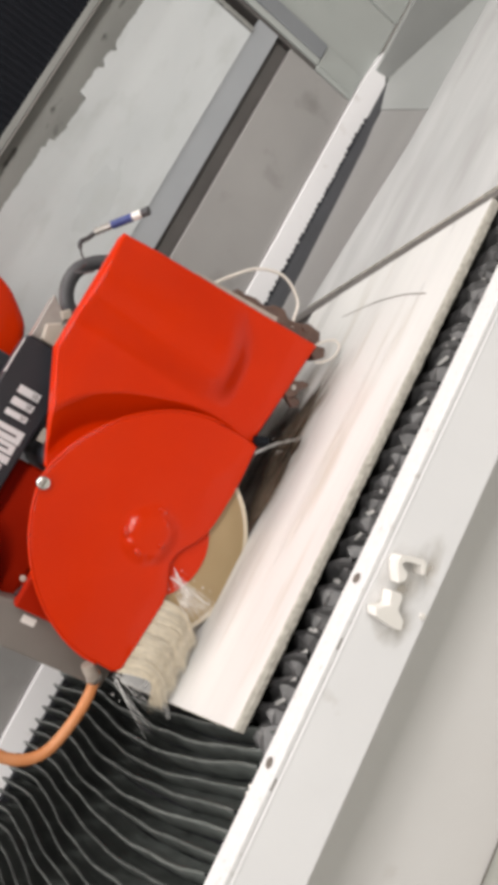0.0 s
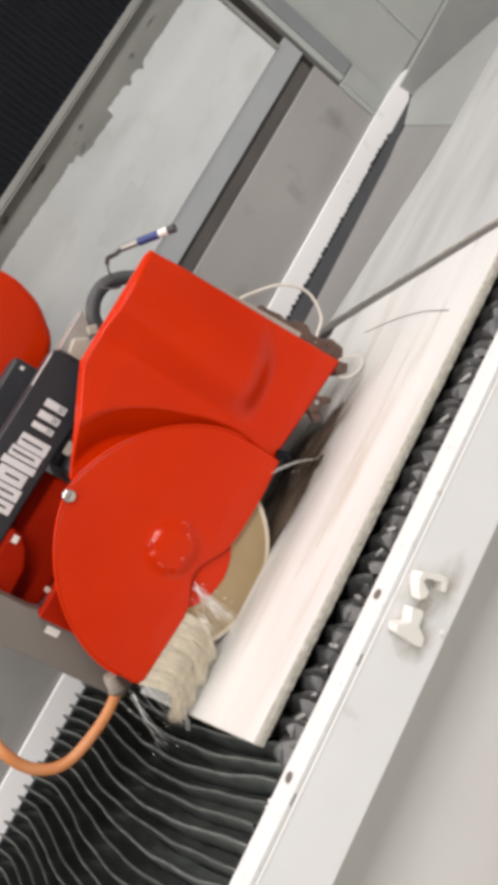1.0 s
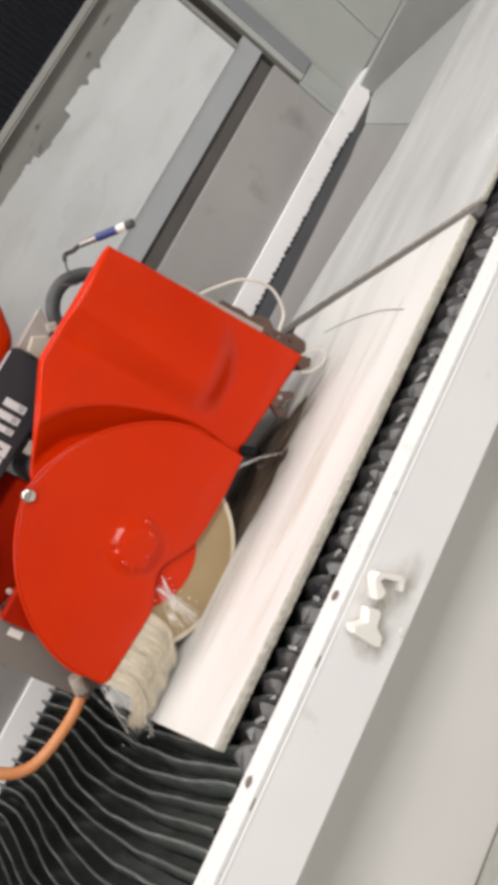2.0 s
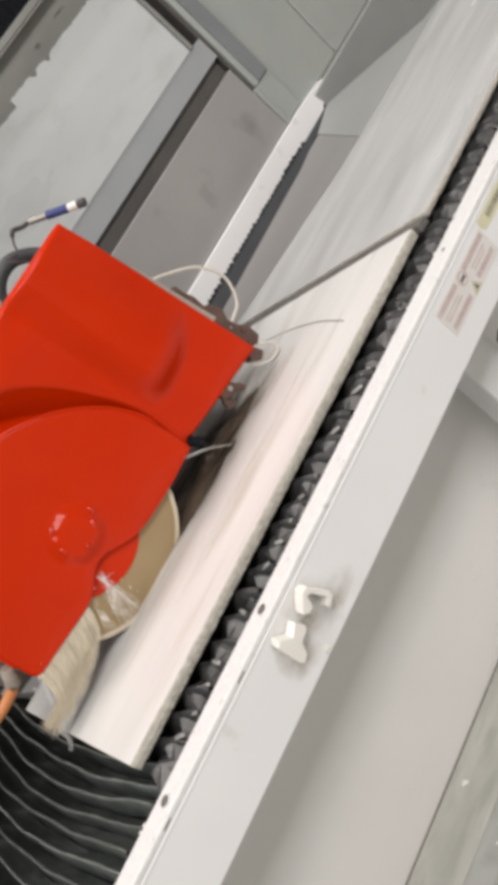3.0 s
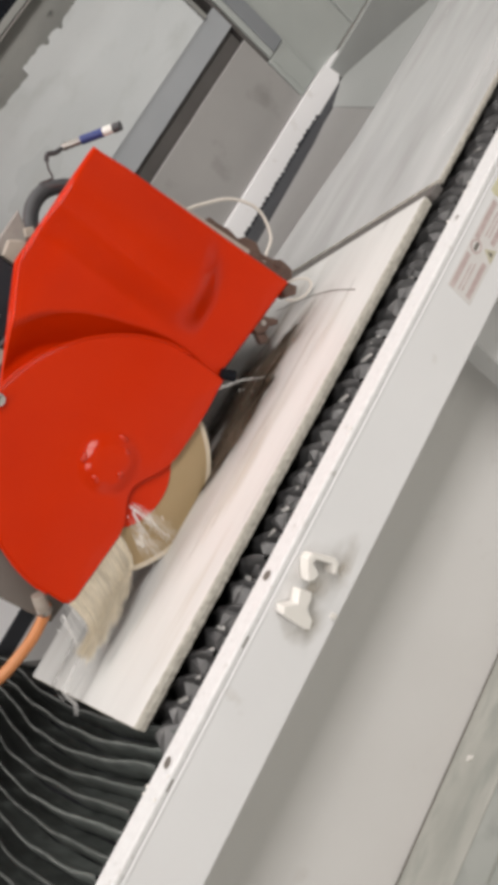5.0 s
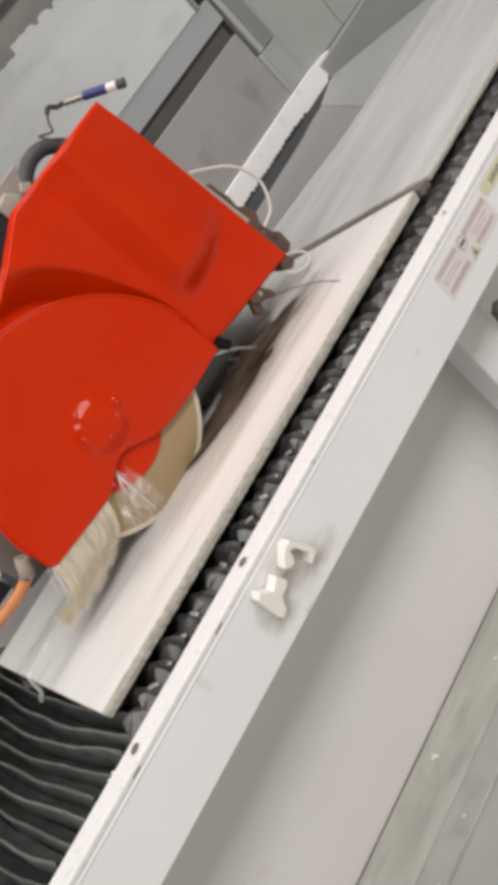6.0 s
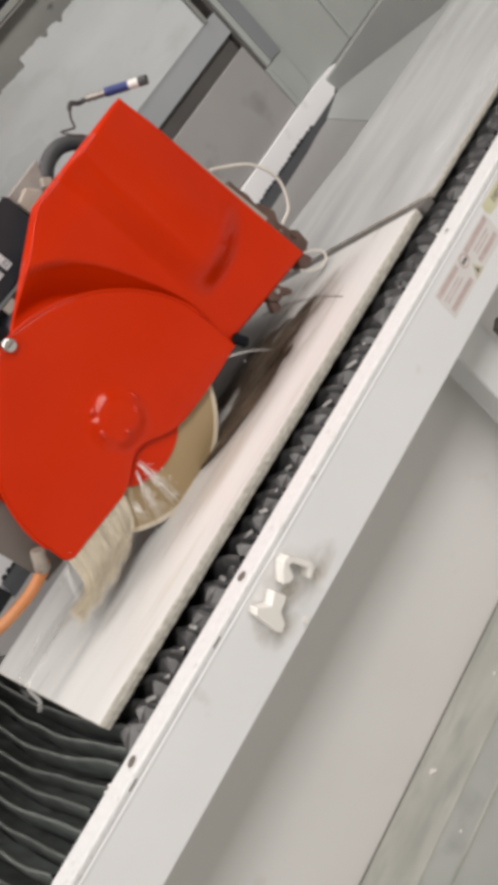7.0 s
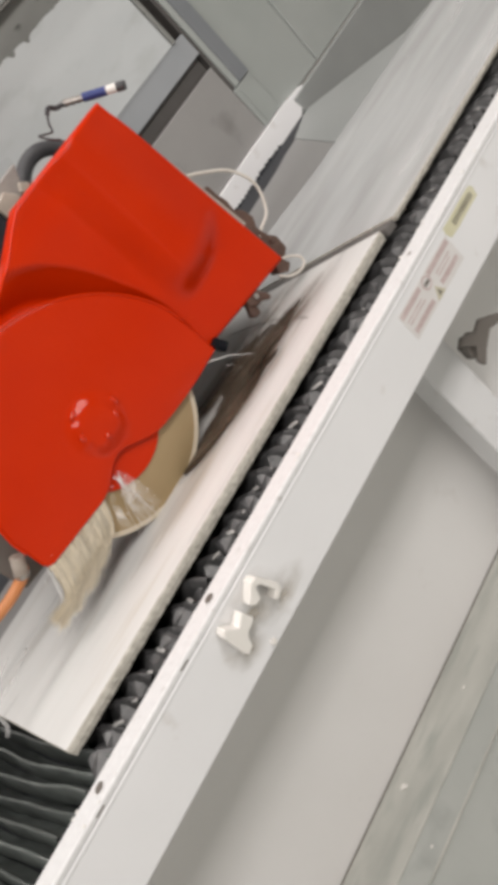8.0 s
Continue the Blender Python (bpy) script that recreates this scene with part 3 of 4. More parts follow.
# ------------------------------------------------------------------ back of the machine
def build_back():
    back = thing("back_frame", "white and grey painted steel back frame of the saw", "machine frame", (0, 2.15, 0.0))
    def put(name, bm, mat, label=""):
        ob = part(name, bm, mat, back, label)
        ob.location = (0, -2.15, 0)
        return ob
    put("rail_web", box(-2.2, 1.76, 2.135, 2.20, 0.0, 0.890, 0.003), WHITE)
    # the rail's face leans back towards the wall, tilted to catch overhead light
    bm = prism([(-2.2, 0.892), (1.762, 0.892), (1.864, 0.950), (1.864, 0.956), (1.72, 0.970), (-2.2, 0.970)], 2.135, 2.20, 0.003)
    for v in bm.verts:
        if v.co.y < 2.15:
            v.co.y += 0.015 * (v.co.z - 0.892) / 0.078
    put("rail", bm, WHITE, "white rail behind the rubber folds")
    # black strip added in place of back fold ends to keep them dark
    strip = put("fold_end_strip", plan([(-0.16, 1.96), (0.97, 1.99), (1.45, 2.018), (1.62, 2.058), (1.775, 2.133), (-0.16, 2.133)], 0.84, 0.899, 0.002), BRIDGE_CLOTH, "black strip standing in for the back ends of the folds")
    teeth = None
    rnd = random.Random(13)
    for k in range(86):
        if teeth is None:
            tooth = part("tooth", prism([(-0.0105, 0.0), (0.0105, 0.0), (0.0085, 0.0075), (0.003, 0.0125), (-0.005, 0.0110), (-0.0095, 0.005)], 0.0, 0.007, 0.0012, 1), BRIDGE_CLOTH, strip)
            teeth = tooth.data
        else:
            tooth = new("tooth", teeth)
            tooth.parent = strip
        tooth.location = (-0.14 + k * 0.0205 + rnd.uniform(-0.002, 0.002), 2.1262, 0.8975 + rnd.uniform(-0.003, 0.002))
    # dark backing added so no pale rail shows between the fold ends
    put("fold_backing", box(-2.2, -0.17, 2.121, 2.134, 0.80, 0.902, 0.002), BRIDGE_CLOTH, "dark backing strip added behind the fold ends")
    put("lower_wall", box(-2.2, 1.645, 2.165, 2.181, 0.972, 1.231, 0.003), GREY, "grey sheet metal wall")
    put("slot", box(-2.2, 1.64, 2.182, 2.26, 1.20, 1.34, 0.002), SLOT, "recessed slot with its shade put in as a dark colour")
    put("blue_strip", box(-2.2, 1.645, 2.1605, 2.181, 1.286, 1.3635, 0.0015), BLUE_GREY, "blue-grey painted strip")
    rnd = random.Random(8)
    # upper edge of the splash panel: steps and notches shaped to fit the view, ragged all along
    steps = [(1.585, 1.676), (1.256, 1.680), (1.246, 1.671), (1.238, 1.670), (1.228, 1.682), (1.192, 1.684), (1.182, 1.674), (1.172, 1.672), (1.160, 1.686), (1.066, 1.690),
             (1.063, 1.668), (0.985, 1.671), (0.938, 1.672), (0.902, 1.676), (0.894, 1.690), (0.868, 1.688), (0.862, 1.695), (0.70, 1.697), (0.55, 1.699), (0.10, 1.690),
             (-0.4, 1.696), (-0.41, 1.684), (-1.0, 1.690), (-2.2, 1.686)]
    edge = [(1.585, 1.364)]
    for (xa, za), (xb, zb) in zip(steps, steps[1:]):
        count = max(1, int((xa - xb) / 0.006))
        for j in range(count):
            f = j / count
            edge.append((xa + (xb - xa) * f, za + (zb - za) * f + rnd.uniform(-0.0022, 0.0022) + 0.003 * noise.noise((xa * 14 + (xb - xa) * f * 14, 0, 3))))
    edge += [(-2.2, 1.686), (-2.2, 1.364)]
    put("upper_wall", prism(edge, 2.158, 2.163, 0.0), SPLASH, "pale wet splash panel with a ragged upper edge")
    put("panel_backing", box(-2.2, 1.585, 2.170, 2.24, 1.364, 1.655, 0.002), DIRTY)
    put("upper_edge", box(1.587, 1.602, 2.150, 2.24, 1.364, 1.79, 0.002), DIRTY)
    put("dirty_strip", box(-2.2, 1.586, 2.1645, 2.24, 1.657, 1.772, 0.003), DIRTY, "dusty grey metal strip")
    # far panels past the end of the rail
    put("end_post", box(1.685, 1.742, 2.154, 2.235, 1.13, 1.95, 0.004), POST, "dark blue-grey end post")
    put("post_strip", box(1.661, 1.684, 2.158, 2.235, 1.13, 1.95, 0.002), PANEL, "pale strip beside the post")
    put("post_gap", box(1.6465, 1.660, 2.166, 2.235, 1.13, 1.95, 0.002), SLOT, "dark joint beside the post")
    put("end_plate", box(1.6465, 1.742, 2.160, 2.235, 0.972, 1.128, 0.004), PANEL, "pale end plate")
    put("plate_ridge", box(1.662, 1.668, 2.156, 2.160, 0.985, 1.12, 0.002), PANEL)
    put("far_panel", box(1.744, 2.005, 2.175, 2.235, 0.952, 1.95, 0.004), PANEL, "pale far panel")
    put("far_panel", box(2.0065, 3.2, 2.170, 2.235, 0.952, 1.95, 0.004), PANEL, "pale far panel")
    put("far_foot", box(1.790, 3.2, 2.1385, 2.168, 0.0, 0.950, 0.004), FOOT, "grey foot panel")


def build_bridge_bellows():
    cover = thing("bridge_bellows", "black concertina cover along the bridge above the saw", "bellows", (0, 2.14, 1.78))
    data = None
    for i in range(160):
        x = -1.9 + i * 0.022
        if data is None:
            bm = bmesh.new()
            pts = [(-0.011, 0.0045), (-0.005, 0.0), (0.005, 0.0), (0.011, 0.0045)]
            rows = [[bm.verts.new((a, b - 0.02, z)) for a, b in pts] for z in (0.0, 0.25, 0.5)]
            for r, q in zip(rows, rows[1:]):
                for k in range(3):
                    bm.faces.new((r[k], r[k + 1], q[k + 1], q[k]))
            bm.faces.new(rows[0])
            ob = part("pleat", bm, BRIDGE_DARK, cover)
            data = ob.data
        else:
            ob = new("pleat", data)
            ob.parent = cover
        ob.location = (x, 0, 0)
    ob = part("backing", box(-2.0, 1.6, 0.0, 0.06, 0.0, 0.5, 0), BRIDGE_DARK, cover)
    ob = part("lower_lip", box(-2.0, 1.6, -0.026, 0.0, -0.007, 0.012, 0.002), DIRTY, cover, "thin grey lip")


build_back()
build_bridge_bellows()

# ------------------------------------------------------------------ saw head
HX, HY, HZ = 0.036, 1.36, 1.12
HEAD = thing("stone_saw", "red enamelled saw head with a blade guard, cutting the slab", "saw", (HX, HY, HZ))


def head_part(name, bm, mat, label="", smooth=False, parent=None):
    """Built at its place at the start, carried by the head."""
    ob = part(name, bm, mat, parent or HEAD, label, smooth)
    if not parent:
        ob.location = (-HX, -HY, -HZ)
    return ob


def ease(a, b, v):
    t = max(0.0, min(1.0, (v - a) / (b - a)))
    return t * t * (3 - 2 * t)


def resample(points, gap):
    """A closed outline cut into short even steps."""
    out = []
    for i, p in enumerate(points):
        a, b = Vector(p), Vector(points[(i + 1) % len(points)])
        n = max(1, int((b - a).length / gap))
        out += [a + (b - a) * j / n for j in range(n)]
    return out


def guard_outline():
    pts = [(0.297, 1.024), (0.297, 1.075)]
    for i in range(41):
        a = radians(4 + 172 * i / 40)
        pts.append((0.041 + 0.256 * math.cos(a) * (1 - 0.058 * abs(math.sin(2 * a))), 1.122 + 0.246 * math.sin(a) * (1 - 0.058 * abs(math.sin(2 * a)))))
    pts += [(-0.217, 1.075), (-0.214, 1.066), (-0.205, 1.060), (-0.069, 1.047), (-0.045, 1.050), (-0.031, 1.056), (-0.014, 1.064), (0.004, 1.071), (0.020, 1.072),
            (0.036, 1.067), (0.050, 1.058), (0.061, 1.050), (0.078, 1.040), (0.093, 1.033), (0.115, 1.028), (0.140, 1.025), (0.185, 1.022), (0.227, 1.021)]
    return pts


def build_guard():
    cx, cz = 0.036, 1.150
    bx, bz = 0.038, 1.139
    line = resample(guard_outline(), 0.007)
    bm = bmesh.new()
    fractions = [0.02, 0.04, 0.06] + [0.072 + 0.009 * i for i in range(23)] + [0.30 + 0.025 * i for i in range(24)] + [0.89, 0.92, 0.95, 0.97, 0.985, 1.0]
    rnd = random.Random(19)
    dents = []
    for k in range(3):
        a, far = 2.1 * k + rnd.uniform(-0.2, 0.2), rnd.uniform(0.034, 0.054)
        dents.append((bx + far * math.cos(a), bz + far * math.sin(a), rnd.choice((-0.0016, 0.0015))))
    rings = []
    for f in fractions:
        ring = []
        for p in line:
            x, z = cx + (p.x - cx) * f, cz + (p.y - cz) * f
            r = math.hypot(x - bx, z - bz)
            rim = (1 - f) * math.hypot(p.x - cx, p.y - cz)
            y = 1.360 - 0.006 * (1 - f * f)
            turn = math.atan2(z - bz, x - bx)
            uneven = 1 + 0.35 * ease(0.026, 0.046, r) * noise.noise((math.cos(turn) * 2.2, math.sin(turn) * 2.2, 5.0))
            y -= 0.011 * uneven * (1 - ease(0.031, 0.063, r)) + 0.003 * max(0.0, 1 - (r / 0.046) ** 2)
            y -= 0.0004 * noise.noise((x * 60, z * 60, 4.2)) * (1 - ease(0.045, 0.068, r))
            for px, pz, deep in dents:
                y += deep * math.exp(-((x - px) ** 2 + (z - pz) ** 2) / 0.000045)
            y += 0.0020 * noise.noise((x * 9, z * 9, 0.3)) + 0.0004 * noise.noise((x * 38, z * 38, 1.7))
            y += 0.004 * max(0.0, 1 - rim / 0.004) ** 2
            ring.append(bm.verts.new((x, y, z)))
        rings.append(ring)
    mid = bm.verts.new((cx, 1.360 - 0.006 - 0.014, cz))
    k = len(line)
    for i in range(k):
        bm.faces.new((mid, rings[0][i], rings[0][(i + 1) % k]))
    for a, b in zip(rings, rings[1:]):
        for i in range(k):
            bm.faces.new((a[i], b[i], b[(i + 1) % k], a[(i + 1) % k]))
    wall = [bm.verts.new((p.x, 1.372, p.y)) for p in line]
    for i in range(k):
        bm.faces.new((rings[-1][i], wall[i], wall[(i + 1) % k], rings[-1][(i + 1) % k]))
    bm.faces.new(wall)
    guard = head_part("blade_guard", bm, RED, "glossy red round blade guard with a raised boss", True)
    # lip round the upper edge
    lip = [Vector((p.x, 1.3612, p.y)) for p in line if p.y > 1.11]
    lip_ob = head_part("guard_lip", tube_into(bmesh.new(), lip, 0.0030, 0.0030, 8), RED, "", True)
    # small glossy bumps added round the boss, placed so glints fit the view
    beads = []
    for dx, dz, half, face in ((0.0516, 0.0012, 0.0095, 1.3508), (0.0330, -0.0135, 0.0075, 1.3456), (-0.0148, 0.0461, 0.0105, 1.3502), (-0.0374, 0.0094, 0.0085, 1.3465), (-0.008, -0.0246, 0.0070, 1.3432)):
        bm = bmesh.new()
        around = Matrix.Rotation(-math.atan2(dz, dx), 4, "Y")
        bmesh.ops.create_uvsphere(bm, u_segments=20, v_segments=12, radius=1.0,
                                  matrix=Matrix.Translation((bx + dx, face - 0.0008, bz + dz)) @ around @ Matrix.Diagonal((0.0062, 0.0054, half, 1)))
        beads.append(head_part("glint_bump", bm, GLINT_RED, "", True))
    screw = head_part("guard_screw", disc(0.031, 1.3615, 1.347, 1.362, 0.0125, 24, 0.004), CHROME, "bright round screw head", True)
    part("slot", box(0.024, 0.038, 1.3462, 1.3475, 1.3602, 1.3628, 0), PRINT, screw)
    # guard set slightly deeper, scaled about the camera point to fit its view
    k = 1.0089
    for ob in (guard, lip_ob, screw, *beads):
        ob.scale = (k, k, k)
        ob.location = ((1 - k) * 0.02 - HX, (1 - k) * 0.01 - HY, (1 - k) * 1.605 - HZ)


def hood_depth(x, z):
    """How far the pressed hood stands out from its plane."""
    across, down = max(0.0, (x - 0.395) / 0.080), max(0.0, (1.192 - z) / 0.052)
    soft = 0.62 + 0.38 * ease(1.140, 1.215, z)
    bulge = ease(0.312, 0.378, x) * (1 - ease(1 - soft, 1 + soft, math.hypot(across, down)))
    r = math.hypot(x - 0.036, z - 1.12)
    bearing = math.degrees(math.atan2(z - 1.12, x - 0.036))
    rim = 0.270 + 0.040 * ease(20, 68, bearing)
    step = 1.32 * max(0.0, min(1.0, (rim - r) / 0.056)) + 0.10 * (1 - ease(rim - 0.005, rim, r))
    top = 0.010 * ease(1.38, 1.455, z)
    return 0.040 * bulge - 0.034 * step - top * (1 - bulge)


def build_hood():
    bm = bmesh.new()
    nx, nz = 110, 96
    rows = []
    for j in range(nz + 1):
        v = j / nz
        z = 1.026 + (1.459 - 1.026) * v
        right = 0.556 - 0.040 * v
        left = 0.06 if z < 1.362 else 0.06 + (z - 1.362) / (1.461 - 1.362) * (0.270 - 0.06)
        row = []
        for i in range(nx + 1):
            u = i / nx
            u = u if 0.02 < u < 0.98 else u
            x = left + (right - left) * u
            z = 1.026 + (1.459 - 1.026) * v - 0.028 * (1 - v) * max(0.0, (x - 0.305) / 0.25)
            edge = min(x - left, right - x, (1.459 - z), 0.433 * v)
            roll = 0.005 * max(0.0, 1 - edge / 0.006) ** 2
            row.append(bm.verts.new((x, 1.384 - hood_depth(x, z) + roll + 0.0010 * noise.noise((x * 11, z * 11, 2.0)), z)))
        rows.append(row)
    for a, b in zip(rows, rows[1:]):
        for i in range(nx):
            bm.faces.new((a[i], a[i + 1], b[i + 1], b[i]))
    border = rows[0] + [r[-1] for r in rows[1:]] + rows[-1][-2::-1] + [r[0] for r in rows[-2:0:-1]]
    back = [bm.verts.new((v.co.x, 1.440, v.co.z)) for v in border]
    k = len(border)
    for i in range(k):
        bm.faces.new((border[i], back[i], back[(i + 1) % k], border[(i + 1) % k]))
    head_part("hood", bm, RED, "glossy red pressed hood above the blade guard", True)
    head_part("hood_back_plate", prism([(0.10, 1.10), (0.10, 1.37), (0.28, 1.452), (0.516, 1.450), (0.556, 1.10), (0.556, 1.02), (0.3, 1.04)], 1.440, 1.448, 0.001), PLATE,
              "brown-grey plate behind the hood")
    strip = head_part("edge_strip", prism([(0.536, 1.30), (0.541, 1.30), (0.563, 1.10), (0.549, 1.10)], 1.402, 1.424, 0.002), MUD, "pale muddy seal strip")
    block = head_part("rear_bracket", prism([(0.543, 1.205), (0.565, 1.208), (0.566, 1.185), (0.572, 1.161), (0.569, 1.135), (0.583, 1.120), (0.589, 1.095), (0.577, 1.075), (0.584, 1.046), (0.596, 1.030), (0.594, 0.996), (0.570, 0.985), (0.548, 1.000), (0.549, 1.10)], 1.408, 1.435, 0.003), RUST,
                      "brown muddy steel bracket")
    for x, z in ((0.559, 1.080), (0.578, 1.034), (0.566, 1.006)):
        part("bolt", disc(x, z, 1.402, 1.409, 0.006, 8, 0.001), RUST, block)
    head_part("nozzle_block", prism([(0.535, 1.000), (0.556, 1.004), (0.565, 0.976), (0.547, 0.968), (0.528, 0.984)], 1.392, 1.425, 0.003), RUST, "small brown nozzle block")


def build_blade():
    blade = head_part("blade", disc(0, 0, -0.0016, 0.0016, 0.195, 72), BLADE, "muddy tan steel cutting disc")
    blade.location = (0, 1.390 - HY, 0)
    part("rim", disc(0, 0, -0.0024, 0.0024, 0.203, 72, 0, 0.194), BLADE_RIM, blade, "pale worn diamond rim")
    part("flange", disc(0, 0, -0.0055, -0.0018, 0.117, 48, 0.001), RED, blade, "red clamping flange")
    part("hub_nut", disc(0.0, 0.0, -0.0065, -0.0055, 0.022, 6, 0.0), STEEL, blade)
    return blade


TUFTS = []


def build_brush():
    """A dense fringe of long bristles that drag over the slab."""
    rnd = random.Random(5)
    head_part("brush_bar", box(-0.212, -0.045, 1.376, 1.402, 1.052, 1.070, 0.003), SHADED_RED)
    for tuft in range(18):
        bm = bmesh.new()
        base = -0.070 - 0.138 * tuft / 17
        clumps = [(rnd.uniform(-0.007, 0.004), rnd.uniform(-0.008, 0.006), rnd.uniform(-0.008, 0.018), rnd.uniform(-0.003, 0.003)) for _ in range(4)]
        for i in range(140):
            x0, y0 = rnd.uniform(-0.009, 0.009), rnd.uniform(-0.015, 0.013)
            cx, cy, cz, bend = clumps[i % 4]
            drag = 0.040 + 0.006 * tuft / 17 - cx
            tip = Vector((0.75 * x0 - drag + rnd.gauss(0, 0.005), 0.75 * y0 + cy - 0.010 + rnd.gauss(0, 0.004), -0.106 + cz * (0.5 + rnd.random()) + rnd.uniform(-0.003, 0.004)))
            root = Vector((x0, y0, 0.006))
            path = smooth_path([root, root + Vector((0.002 + bend * 0.3, -0.002, -0.036)), root * 0.7 + Vector((-0.006 + bend + cx * 0.3, cy * 0.5 - 0.006, -0.076)), tip], 3)
            tube_into(bm, path, 0.0008, 0.0002, 3)
        ob = head_part("bristle_tuft", bm, BRISTLE, "cream wet bristles")
        tagged(ob, kind="stuff")
        TUFTS.append((ob, base - HX, 1.390 - HY, 1.056 - HZ, rnd.uniform(-5, 5)))


def build_arm():
    arm = [(-0.33, 1.402), (-0.11, 1.402), (0.10, 1.399), (0.152, 1.396), (0.200, 1.405), (0.272, 1.437), (0.274, 1.500), (0.268, 1.508), (-0.33, 1.510)]
    bar = head_part("arm", prism(arm, 1.500, 1.600, 0.004, 2), BLACK, "black painted carriage arm with white lettering")
    end = head_part("arm_cap", prism([(0.276, 1.478), (0.276, 1.500), (0.372, 1.502), (0.352, 1.473), (0.335, 1.452)], 1.512, 1.575, 0.003), CAP, "cloudy grey plastic end cap")
    part("plug", prism([(0.277, 1.450), (0.277, 1.480), (0.309, 1.487), (0.328, 1.462), (0.318, 1.447), (0.287, 1.440)], 1.500, 1.560, 0.004), MILKY, end, "cloudy yellowish plug")
    part("plug", prism([(0.332, 1.462), (0.345, 1.476), (0.361, 1.462), (0.347, 1.447)], 1.503, 1.550, 0.003), MILKY, end, "cloudy yellowish plug")
    # plain blocks in place of the maker's lettering
    for x0, x1, z0, z1, slits in ((0.072, 0.0995, 1.414, 1.475, 1), (0.0485, 0.0700, 1.416, 1.480, 1), (0.0300, 0.0455, 1.415, 1.485, 0), (-0.002, 0.0270, 1.422, 1.480, 1),
                                  (-0.030, -0.0045, 1.417, 1.478, 1), (-0.058, -0.0335, 1.417, 1.490, 1)):
        block = part("letter_bar", box(x0, x1, 1.4985, 1.5005, z0, z1, 0.0009, 1), LETTER, bar)
        for j in range(slits):
            mid = (x0 + x1) / 2
            part("slit", box(mid - 0.0022, mid + 0.0022, 1.4982, 1.4990, z0 + 0.012, z1 - (0.004 if x0 > 0.04 else 0.016), 0, 1), BLACK, block)
    for x0, x1 in ((0.1635, 0.1800), (0.1385, 0.1540), (0.1160, 0.1285)):
        block = part("letter_bar", box(x0, x1, 1.4985, 1.5005, 1.424, 1.469, 0.0006, 1), LETTER, bar)
        for j in range(3):
            part("slit", box(x0 + 0.002, x1 - 0.002, 1.4982, 1.4990, 1.429 + j * 0.004, 1.4305 + j * 0.004, 0, 1), BLACK, block)
    part("pale_edge", box(0.185, 0.262, 1.4992, 1.5006, 1.5055, 1.5090, 0.0003, 1), LETTER, bar, "thin pale bar along the upper edge")
    house = head_part("housing", box(-0.24, 0.055, 1.540, 1.62, 1.262, 1.400, 0.012, 3), SHADED_RED, "red housing below the arm")
    lug = head_part("side_lug", prism([(-0.30, 1.401), (-0.072, 1.401), (-0.078, 1.372), (-0.100, 1.352), (-0.134, 1.336), (-0.30, 1.330)], 1.494, 1.540, 0.008, 3), SHADED_RED, "red rounded lug under the arm")
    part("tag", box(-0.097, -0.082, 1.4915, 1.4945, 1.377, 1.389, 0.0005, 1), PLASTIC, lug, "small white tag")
    head_part("housing", prism([(-0.186, 1.05), (-0.183, 1.27), (0.06, 1.27), (0.06, 1.05)], 1.452, 1.505, 0.006), SHADED_RED, "red housing behind the guard")
    head_part("inner_wall", box(-0.19, 0.055, 1.412, 1.452, 1.10, 1.285, 0.004), SHADED_RED, "red inner wall of the guard, darkened for shade")
    plate = head_part("side_plate", prism([(-0.268, 1.050), (-0.268, 1.40), (-0.186, 1.40), (-0.186, 1.30), (-0.178, 1.262), (-0.10, 1.20), (-0.10, 1.06), (-0.22, 1.045)], 1.440, 1.500, 0.003), PLATE,
                      "brown-grey steel side plate")
    for x, z in ((-0.141, 1.291), (-0.181, 1.252)):
        part("bolt", disc(x, z, 1.432, 1.4405, 0.006, 8, 0.001), MUD, plate, "small muddy bolt")
    # black wedge coloured in for the shade of a gap beside the bolts
    part("gap_shade", prism([(-0.176, 1.292), (-0.146, 1.284), (-0.176, 1.256)], 1.4375, 1.4402, 0.001), BLACK, plate)
    part("tag", box(-0.214, -0.199, 1.4385, 1.4405, 1.228, 1.256, 0.0003, 1), PLASTIC, plate, "small white tag")
    part("tag", box(0.100, 0.128, 1.4985, 1.5002, 1.368, 1.390, 0.0005, 1), MUD, house, "dull grey tag")
    cover = [(-0.3, 1.90), (0.36, 1.90), (0.392, 1.76), (0.404, 1.68), (0.409, 1.643), (0.389, 1.573), (0.334, 1.504), (0.282, 1.486), (-0.3, 1.486)]
    head_part("motor_cover", prism(cover, 1.75, 1.98, 0.022, 4), RED, "red rounded motor cover", True)
    # black block put where the motor's underside falls into shade
    head_part("motor_underside", box(-0.3, 0.235, 1.62, 1.80, 1.40, 1.56, 0.01), BLACK, "black block for the shaded underside of the motor")
    part("tag", box(0.215, 0.223, 1.6185, 1.6198, 1.530, 1.538, 0.0003, 1), PLASTIC, HEAD.children[-1])


def build_spindle():
    """A hidden spindle motor body, added behind the hood to shade the slab."""
    body = head_part("spindle_motor", box(0.06, 0.50, 1.450, 1.74, 1.036, 1.375, 0.03, 3), BLACK, "hidden black motor body behind the hood, shading the slab")
    for k in range(9):
        part("cooling_fin", box(0.08, 0.48, 1.46 + k * 0.03, 1.468 + k * 0.03, 1.028, 1.037, 0.001, 1), BLACK, body)


